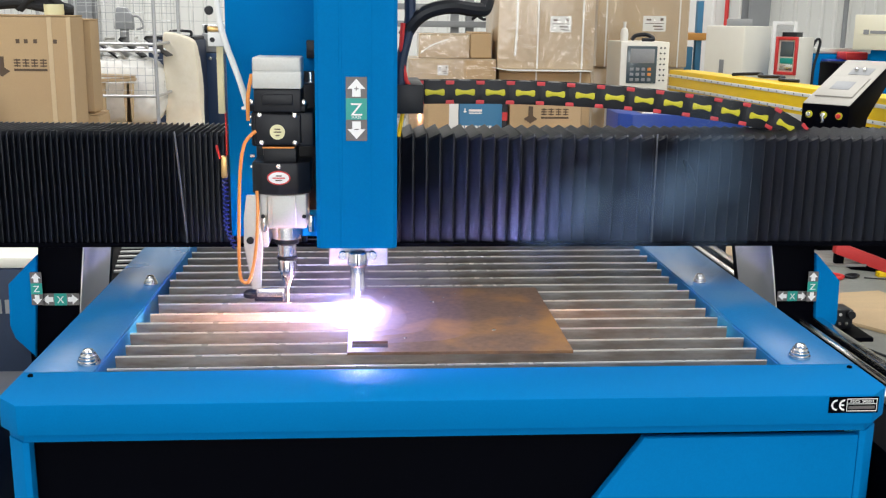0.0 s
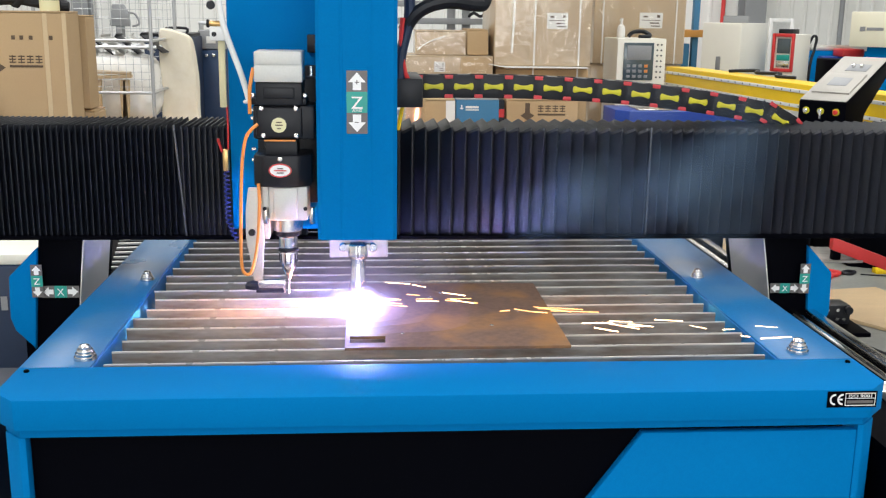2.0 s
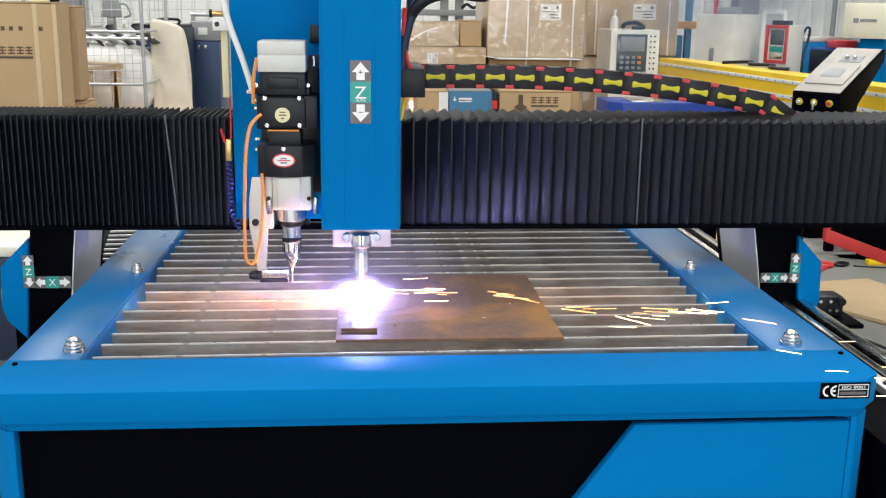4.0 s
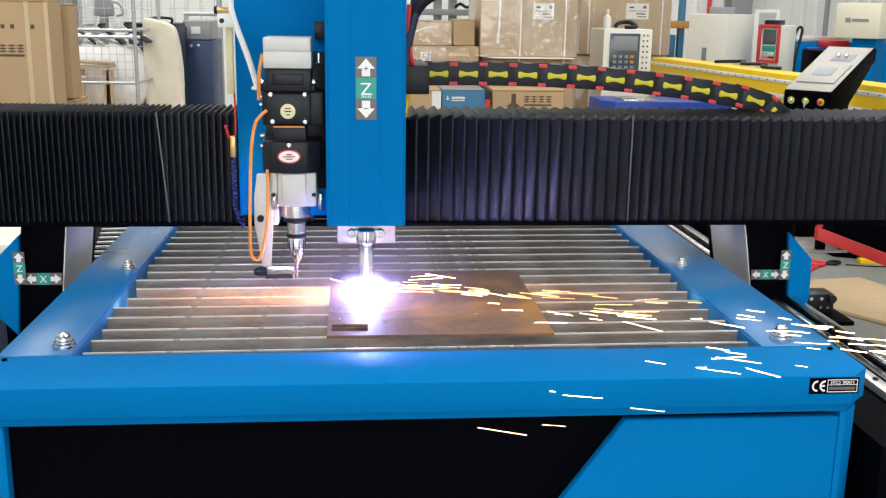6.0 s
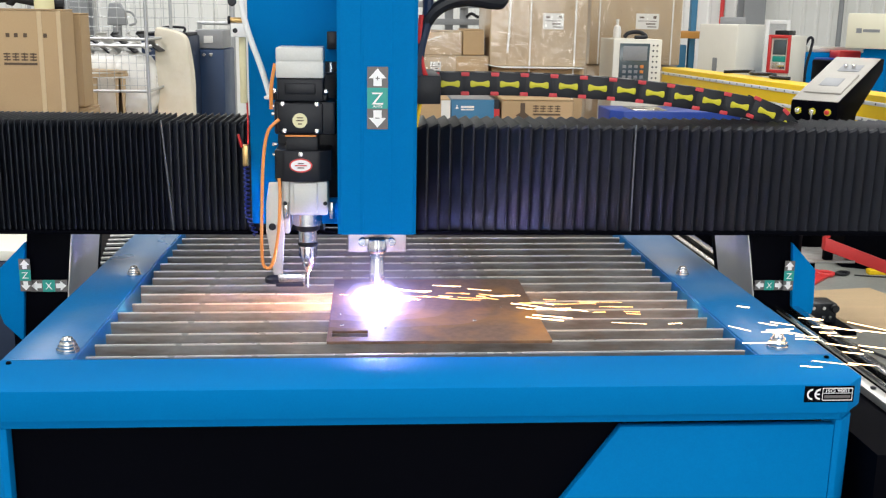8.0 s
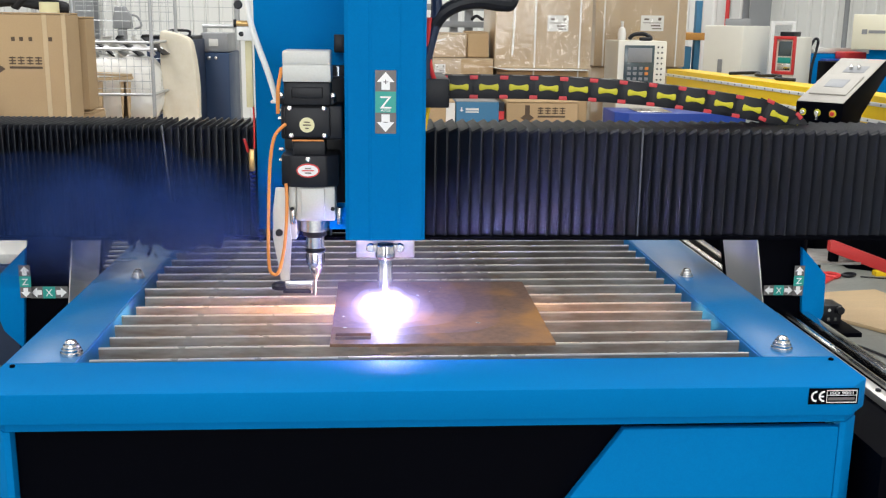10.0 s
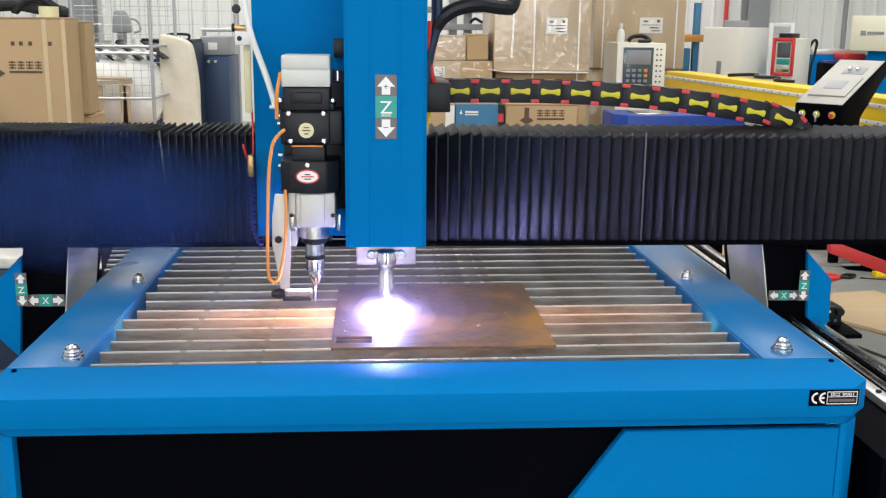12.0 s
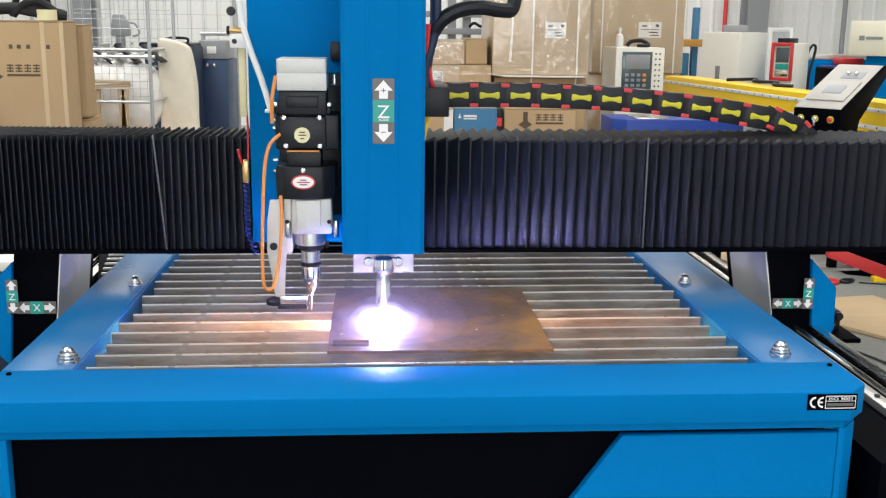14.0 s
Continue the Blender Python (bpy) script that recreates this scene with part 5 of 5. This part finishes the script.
# ---------------- beside the table ----------------
def table_sides():
    for sg in (1, -1):
        t = thing("side_track", (sg * 0.95, 0.9, 0), "black side track beam with a bright linear rail and rack", "track", "side tracks of the table")

        def bx(a, b, y0, y1, z0, z1, bev=0.002):
            a, b = sg * a, sg * b
            return box(min(a, b), max(a, b), y0, y1, z0, z1, bev)
        part("beam", bx(0.81, 1.04, -0.02 if sg > 0 else 0.98, 2.3, 0.50, 0.672), BLACK, t)
        part("rail", bx(1.005, 1.030, 0.0 if sg > 0 else 1.0, 2.28, 0.673, 0.697), BRIGHT, t, "bright linear rail")
        part("rack_strip", bx(0.925, 0.955, 0.0 if sg > 0 else 1.0, 2.28, 0.673, 0.690), ALU, t, "pale toothed rack strip")
        part("rod", rod((sg * 0.975, 0.0 if sg > 0 else 1.0, 0.686), (sg * 0.975, 2.28, 0.686), 0.008, seg=12), BRIGHT, t)
        for i in range(22):
            y = 0.06 + i * 0.10
            if sg < 0 and y < 1.05:
                continue
            part("rail_bolt", turned([(0.006, 0), (0.006, 0.004), (0.003, 0.005)], (sg * 0.94, y, 0.6905), seg=10), PLASTIC, t)
        for y in (1.1, 1.9):
            part("bracket", bx(0.83, 1.0, y, y + 0.1, 0.0, 0.4995), BLACK, t)


table_sides()
# limit switch blocks on the right track
s = thing("switch_block", (1.13, 1.0, 0.45), "black limit switch blocks with screws on a bracket", "switch")
part("bracket", box(1.041, 1.26, 0.97, 1.14, 0.575, 0.588, 0.002), BLACK, s)
part("block", box(1.150, 1.235, 1.05, 1.12, 0.5885, 0.645, 0.004), PLASTIC, s)
part("block", box(1.10, 1.145, 1.06, 1.13, 0.5885, 0.668, 0.004), PLASTIC, s)
part("roller", turned([(0.010, -0.012), (0.012, -0.010), (0.012, 0.0)], (1.225, 1.049, 0.632), "y", 16), PLASTIC, s)
for x, z in ((1.165, 0.605), (1.165, 0.632), (1.195, 0.605), (1.195, 0.632), (1.215, 0.605)):
    part("screw", turned([(0.005, 0), (0.005, -0.003)], (x, 1.0495, z), "y", 10), BRIGHT, s)


def floor_things():
    bm = prism([(2.02, 3.42), (2.62, 3.52), (2.75, 3.05), (2.36, 2.70), (2.1, 3.1)], "z", 0.002, 0.02, 0.002)
    solid("plywood_sheet", bm, WOOD, (2.4, 3.1, 0.0), "pale plywood offcut lying on the floor", "plywood")
    r = thing("machine_stand", (2.03, 2.7, 0), "sloping red steel rail of a low machine frame", "machine frame")
    part("rail", prism([(2.0, 0.46), (2.9, 0.13), (2.9, 0.07), (2.0, 0.40)], "y", 2.78, 2.82, 0.003), RED, r)
    part("end_stop", box(2.003, 2.026, 2.79, 2.81, 0.4560, 0.492, 0.002), RED, r)
    part("leg", box(2.72, 2.75, 2.785, 2.815, 0.0, 0.140, 0.003), GREY, r)
    part("rail_seat", box(2.005, 2.045, 2.785, 2.815, 0.3525, 0.398, 0.002), BLACK, r)
    part("tray", prism([(1.955, 3.06), (2.134, 3.06), (2.150, 2.775), (1.920, 2.775)], "z", 0.340, 0.352, 0.002), STEEL, r, "dusty steel tray")
    part("tray_leg", box(2.00, 2.03, 2.93, 2.97, 0.0121, 0.3395), BLACK, r)
    part("tray_foot", box(1.96, 2.07, 2.89, 3.01, 0, 0.012), BLACK, r)
    solid("red_hook", tube([(2.485, 3.86, 0.012), (2.53, 3.815, 0.012), (2.575, 3.86, 0.012), (2.53, 3.905, 0.012)], 0.012, closed=True, bm=prism([(2.345, 3.61), (2.505, 3.985), (2.545, 3.925), (2.478, 3.875), (2.482, 3.82), (2.52, 3.80)], "z", 0.001, 0.014, 0.002)), RED, (2.47, 3.7, 0), "red triangular lifting plate with a black strap on the floor", "hook")
    solid("black_strap", tube([(2.595, 3.86, 0.012), (2.635, 3.885, 0.016), (2.68, 3.88, 0.012), (2.635, 3.845, 0.010)], 0.009, closed=True), PLASTIC, (2.63, 3.86, 0), "short black strap on the floor", "strap")
    solid("floor_cable", tube([(2.70, 3.85, 0.005), (2.9, 3.80, 0.005), (3.3, 3.78, 0.005), (4.2, 3.7, 0.005)], 0.004), PLASTIC, (3.2, 3.7, 0), "black cable lying across the floor", "cable")
    solid("floor_cable", tube([(1.9, 2.9, 0.008), (2.1, 2.55, 0.008), (2.15, 2.2, 0.008), (1.95, 1.7, 0.008)], 0.006), PLASTIC, (2.0, 2.3, 0), "thin black cable lying on the floor", "cable")
    y2 = solid("yellow_bracket", box(2.80, 2.94, 3.87, 3.92, 0.0, 0.03, 0.004), YELLOW, (2.87, 3.90, 0), "small yellow bracket lying on the floor", "bracket")
    bm = prism([(1.98, 4.75), (2.50, 4.90), (2.56, 4.45), (2.10, 4.35)], "z", 0.003, 0.016, 0.001)
    solid("card_sheet", bm, CARD_PALE, (2.2, 4.6, 0), "flattened brown cardboard lying on the floor", "cardboard")
    bm = prism([(2.64, 4.66), (2.74, 4.60), (2.72, 4.06), (2.88, 3.98), (4.2, 3.94), (4.2, 5.15), (2.64, 5.15)], "z", 0.0, 0.55, 0.006)
    solid("machine_bed", bm, BLACK, (3.4, 4.6, 0), "low black steel bed of a neighbouring machine", "machine")
    # power source beside the table
    p = thing("cutting_power_source", (-1.65, 2.2, 0), "dark navy cutting power source with a pale top", "power source")
    part("body", box(-2.05, -1.25, 1.90, 2.5, 0.02, 0.56, 0.012), NAVY, p)
    part("top", box(-2.04, -1.26, 1.91, 2.49, 0.5605, 0.60, 0.008), CREAM, p, "pale grey top plate")
    for i in range(6):
        part("printed_bar", box(-1.50 + i * 0.035, -1.478 + i * 0.035, 1.896, 1.8995, 0.40, 0.45), GREY, p)
    q = thing("navy_box", (-1.13, 0.95, 0), "dark navy printed box beside the table", "box")
    part("body", box(-1.30, -1.052, 0.72, 1.02, 0.0, 0.50, 0.008), NAVY, q)
    for i in range(7):
        part("printed_bar", box(-1.24 + i * 0.025, -1.224 + i * 0.025, 0.716, 0.7195, 0.40, 0.44), GREY, q)
    # ribbed guard behind the left leg
    g = thing("ribbed_guard", (-0.9, 1.5, 0.673), "black guard with pale ribs along the side track", "guard")
    part("guard", prism([(-0.868, 1.17), (-0.80, 1.17), (-0.80, 2.2), (-1.06, 2.2), (-1.06, 1.80), (-0.968, 1.56)], "z", 0.698, 0.712, 0.002), BLACK, g)
    part("guard_foot", box(-0.90, -0.82, 1.4, 2.1, 0.673, 0.6975), BLACK, g)
    for i in range(9):
        half = min(0.018 + i * 0.007, 0.06)
        bm = box(-half, half, -0.006, 0.006, 0.7122, 0.720, 0.002)
        bmesh.ops.transform(bm, matrix=pose(-0.862 - 0.003 * i, 1.25 + i * 0.062, 0, 0, 0, 6), verts=bm.verts)
        part("rib", bm, MOTOR_GREY, g)


floor_things()


# ---------------- hall details ----------------
def hall_details():
    for i, x in enumerate((5.25, -4.0)):
        solid("steel_column", prism([(x - 0.15, 12.5), (x + 0.15, 12.5), (x + 0.15, 12.53), (x + 0.02, 12.53), (x + 0.02, 12.77), (x + 0.15, 12.77), (x + 0.15, 12.8), (x - 0.15, 12.8), (x - 0.15, 12.77), (x - 0.02, 12.77), (x - 0.02, 12.53), (x - 0.15, 12.53)], "z", 0, HZ - 0.01), GREY, (x, 12.65, 0), "dark grey steel roof column", "column", "roof columns")
    solid("red_pipe", rod((4.85, 12.7, 0), (4.85, 12.7, HZ - 0.01), 0.03, seg=12), RED, (4.85, 12.7, 0), "thin red fire pipe rising along the wall", "pipe")
    solid("drain_pipe", rod((6.6, 12.75, 0), (6.6, 12.75, HZ - 0.01), 0.035, seg=12), GREY, (6.6, 12.75, 0), "grey pipe rising along the wall", "pipe")


hall_details()

# seams of the bellows
SEAM = mat("worn_black_edge", (0.075, 0.08, 0.09), 0.5, var=0.3, scale=30, bump=0.1)
SEAMS = []
for x, lean, xl in ((-0.600, 0.02, "left"), (0.555, 0.0, "right")):
    bm = prism([(x - 0.0022, BZ1 + 0.002), (x + 0.0022, BZ1 + 0.002), (x + 0.0022 + lean, BZ0), (x - 0.0022 + lean, BZ0)], "y", BY - 0.006, BY - 0.002, 0.001)
    ob = solid("bellows_seam", bm, SEAM, (x, BY, BZ0), "grey joining strip between two bellows", "strip", "joining strips")
    SEAMS.append(ob)


# sparks and smoke
def spark_shower(seed, count, spread, slant, thick, m):
    """A handful of short glowing streaks that fly as one."""
    rnd = random.Random(seed)
    bm = bmesh.new()
    for i in range(count):
        p = Vector((rnd.gauss(0, spread[0]), rnd.gauss(0, spread[1]), abs(rnd.gauss(0, spread[2]))))
        d = Vector((1, rnd.gauss(*slant), rnd.gauss(-0.02, 0.05))).normalized() * rnd.uniform(0.018, 0.085)
        rod(p, p + d, thick * rnd.uniform(0.5, 1.3), seg=5, bm=bm)
    return solid("spark_shower", bm, m, (0, 0, 0), "shower of glowing orange sparks", "sparks", kind="stuff")


SPARK = glow("spark_glow", (1.0, 0.62, 0.34), 9)
EMBER = glow("ember_glow", (1.0, 0.50, 0.17), 4.5)


def smoke_material(tint, dense, lo, hi):
    m = bpy.data.materials.new("smoke")
    m.use_nodes = True
    n, l = m.node_tree.nodes, m.node_tree.links
    n.remove(n["Principled BSDF"])
    d, t, x = n.new("ShaderNodeBsdfDiffuse"), n.new("ShaderNodeBsdfTransparent"), n.new("ShaderNodeMixShader")
    d.inputs[0].default_value = (*tint, 1)
    co, no, mr = n.new("ShaderNodeTexCoord"), n.new("ShaderNodeTexNoise"), n.new("ShaderNodeMapRange")
    no.inputs["Scale"].default_value, no.inputs["Detail"].default_value = 6, 4
    l.new(co.outputs["Object"], no.inputs["Vector"])
    l.new(no.outputs["Fac"], mr.inputs[0])
    mr.inputs[1].default_value, mr.inputs[2].default_value, mr.inputs[4].default_value = lo, hi, dense
    se, fade, mul = n.new("ShaderNodeSeparateXYZ"), n.new("ShaderNodeMapRange"), n.new("ShaderNodeMath")
    mul.operation, fade.interpolation_type = "MULTIPLY", "SMOOTHSTEP"
    l.new(co.outputs["Object"], se.inputs[0])
    l.new(se.outputs["Y"], fade.inputs[0])
    fade.inputs[1].default_value, fade.inputs[2].default_value = -0.012, -0.075
    l.new(mr.outputs[0], mul.inputs[0])
    l.new(fade.outputs[0], mul.inputs[1])
    l.new(mul.outputs[0], x.inputs[0])
    l.new(t.outputs[0], x.inputs[1])
    l.new(d.outputs[0], x.inputs[2])
    l.new(x.outputs[0], n["Material Output"].inputs[0])
    return m


SMOKE_MAT = smoke_material((0.11, 0.17, 0.25), 0.27, 0.40, 0.72)
# Second smoke tint in deep blue: the arc's light on it is coloured in.
FUME_ARC_LIT = smoke_material((0.016, 0.036, 0.13), 0.30, 0.20, 0.62)


def smoke_puff(seed, r, m, tall=1.15):
    bm = bmesh.new()
    for k in (0.45, 0.7, 0.95, 1.15):
        blob((0, 0, 0), (r * k, r * 0.42 * k, r * tall * k), 4, 0.22, 1.3, bm=bm, seed=seed + k * 0.3)
    bmesh.ops.delete(bm, geom=[f for f in bm.faces if f.calc_center_median().y > 0.02 * r], context="FACES")
    ob = solid("smoke_puff", bm, m, (0, 0, 0), "thin bluish-grey puff of cutting smoke", "smoke", kind="stuff")
    ob.visible_shadow = False
    return ob


# ---------------- motion ----------------
STEPS = (
    (0.0, 0.0, 0.0), (0.5, 0.0, 0.0095), (1.0, 0.0, 0.0175), (1.5, 0.0, 0.0255), (2.0, 0.0065, 0.033), (2.5, 0.0125, 0.0395),
    (3.0, 0.0185, 0.0445), (4.2, 0.0350, 0.0515), (5.5, 0.0540, 0.0535), (6.0, 0.0625, 0.053), (6.5, 0.0695, 0.052), (7.0, 0.0745, 0.049),
    (7.5, 0.0790, 0.0445), (8.0, 0.0830, 0.039), (9.2, 0.0910, 0.020), (10.5, 0.0940, -0.002), (11.0, 0.0940, -0.0105), (11.5, 0.0940, -0.0195),
    (12.0, 0.0940, -0.0275), (12.5, 0.0940, -0.0365), (13.0, 0.0940, -0.0450), (13.5, 0.0940, -0.0540), (14.0, 0.0940, -0.0640),
)


def carriage_at(t):
    for (a, x0, y0), (b, x1, y1) in zip(STEPS, STEPS[1:]):
        if t <= b:
            u = (t - a) / (b - a)
            return x0 + u * (x1 - x0), y0 + u * (y1 - y0)
    return STEPS[-1][1:]


def spark_rate(t):
    """How many sparks fly, 0 to 1: few at first, most about the sixth second."""
    for a, b, k in ((1.5, 2.2, 0.35), (2.2, 5.0, 0.5), (5.0, 6.7, 1.0), (6.7, 8.6, 0.7)):
        if a <= t < b:
            return k
    return 0.0


def fly_sparks():
    rnd = random.Random(11)
    # thin streams that skim the plate and drop between the slats
    t, i = 1.55, 0
    while t < 8.5:
        k = spark_rate(t)
        ob = spark_shower(300 + i, rnd.randint(5, 9), (0.055, 0.008, 0.006), (-0.16, 0.05), 0.00062, EMBER)
        dx, dy = carriage_at(t)
        x0, y0 = CX + dx + 0.03, 0.500 + dy
        bend = rnd.gauss(-0.17, 0.03)
        wait = Matrix.Translation((x0, y0, 0.30))
        end = Matrix.Translation((min(x0 + 0.66, 0.5), y0 + bend * 0.8, 0.53))
        rows = [(0.0, wait), (t - 0.1, wait), (t, Matrix.Translation((x0, y0, TOP + 0.010)))]
        rows += [(t + 0.13, Matrix.Translation((x0 + 0.27, y0 + 0.4 * bend, TOP + 0.016))), (t + 0.27, Matrix.Translation((x0 + 0.52, y0 + 0.85 * bend, TOP + 0.010)))]
        rows += [(t + 0.36, end), (14.0, end)]
        walk(ob, rows)
        t += rnd.uniform(0.034, 0.058) / k
        i += 1
    # loose sparks that skip over the slats and scatter on the rails
    t, i = 1.52, 0
    while t < 8.6:
        k = spark_rate(t)
        ob = spark_shower(100 + i, rnd.randint(4, 8), (0.075, 0.04, 0.012), (-0.30, 0.22), 0.00072, SPARK)
        dx, dy = carriage_at(t)
        x0, y0 = CX + dx + 0.02, 0.506 + dy
        reach = rnd.uniform(0.72, 1.08)
        bend = rnd.gauss(-0.38, 0.07)
        tall = rnd.uniform(0.0, 0.02)
        wait = Matrix.Translation((x0, y0, 0.30))
        fall = rnd.random() < 0.45
        rows = [(0.0, wait), (t - 0.1, wait), (t, Matrix.Translation((x0, y0, TOP + 0.012)))]
        mid = Vector((x0 + 0.45 * reach, y0 + 0.5 * bend, TOP + 0.015 + tall))
        far = Vector((x0 + 0.98 * reach, y0 + 1.1 * bend, TOP + 0.02 + tall * 0.5))
        rows += [(t + 0.16, Matrix.Translation(mid)), (t + 0.40, Matrix.Translation(far))]
        if fall:
            hop = Vector((far.x - 0.04 - 0.5 * rnd.random(), 0.03 + 0.07 * rnd.random(), TOP + 0.010))
            rows += [(t + 0.60, Matrix.Translation(hop))]
            off = Vector((hop.x + 0.05, -0.25 - 0.2 * rnd.random(), 0.006))
        else:
            off = Vector((1.25 + rnd.random() * 0.2, far.y - 0.15, 0.006))
        rows += [(t + 0.85, Matrix.Translation(off)), (14.0, Matrix.Translation(off))]
        walk(ob, rows)
        t += rnd.uniform(0.036, 0.066) / k
        i += 1


def drift_smoke():
    for i, (x, z, r) in enumerate(((-0.50, 1.015, 0.19), (-0.70, 1.02, 0.21), (-0.90, 1.02, 0.20), (-0.60, 1.0, 0.16))):
        ob = smoke_puff(20 + i * 2.3, r, FUME_ARC_LIT, 0.72)
        walk(ob, [(0, pose(-0.2, 0.7, 0.27)), (8.5, pose(-0.2, 0.7, 0.27)), (9.9, pose(x + 0.08, 0.64, z - 0.05, -9, 4, 12)), (11.5, pose(x, 0.64, z, -9, -6, 13)), (12.5, pose(x - 0.05, 0.63, z + 0.01, -9, -10, 14)), (13.2, pose(x - 0.20, 0.62, z + 0.03, -9, -16, 16)), (14.0, pose(x - 0.75, 0.60, z + 0.12, -9, -24, 20))])
    for i, (x, z, r, y) in enumerate(((0.34, 1.02, 0.15, 0.62), (0.53, 1.05, 0.17, 0.60), (0.62, 1.14, 0.12, 0.58))):
        ob = smoke_puff(i * 3.1, r, SMOKE_MAT)
        k = 0.03 * (i % 3 - 1)
        walk(ob, [(0, pose(x, y, z, -9, 0, -17)), (1.5, pose(x + 0.03 + k, y, z + 0.02, -9, 9, -18)), (3.1, pose(x + 0.07 + k, y, z + 0.05, -9, 18, -19)), (5.0, pose(x + 0.6, y + 0.3, z + 1.2, -9, 28, -9)), (8.0, pose(x + 1.4, y + 0.6, 3.9 + 0.2 * i, 0, 35, 14)), (14.0, pose(x + 2.0, y + 0.8, 4.6 + 0.2 * i, 0, 40, 20))])


def motions():
    for ob in (GANTRY, *BELLOWS, *SEAMS, CHAIN):
        o = ob.location.copy()
        walk(ob, [(t, Matrix.Translation(o + Vector((0, dy, 0)))) for t, dx, dy in STEPS])
    for ob in (TORCH, DRILL):
        o = ob.location.copy()
        walk(ob, [(t, Matrix.Translation(o + Vector((dx, dy, 0)))) for t, dx, dy in STEPS])
    for f, x, share in FOLDS:
        walk(f, [(t, Matrix.Translation((x + share * dx, 0, 0))) for t, dx, dy in STEPS])
    base = Vector((0.3, 0.97, 1.17))
    for i, l in enumerate(LINKS):
        rows = []
        for t, dx, dy in STEPS:
            x, z, a = chain_place(0.0665 + i * 0.077, dx)
            rows.append((t, pose(x - base.x, 0, z - base.z, 0, -a, 0)))
        walk(l, rows)
    fly_sparks()
    drift_smoke()


motions()
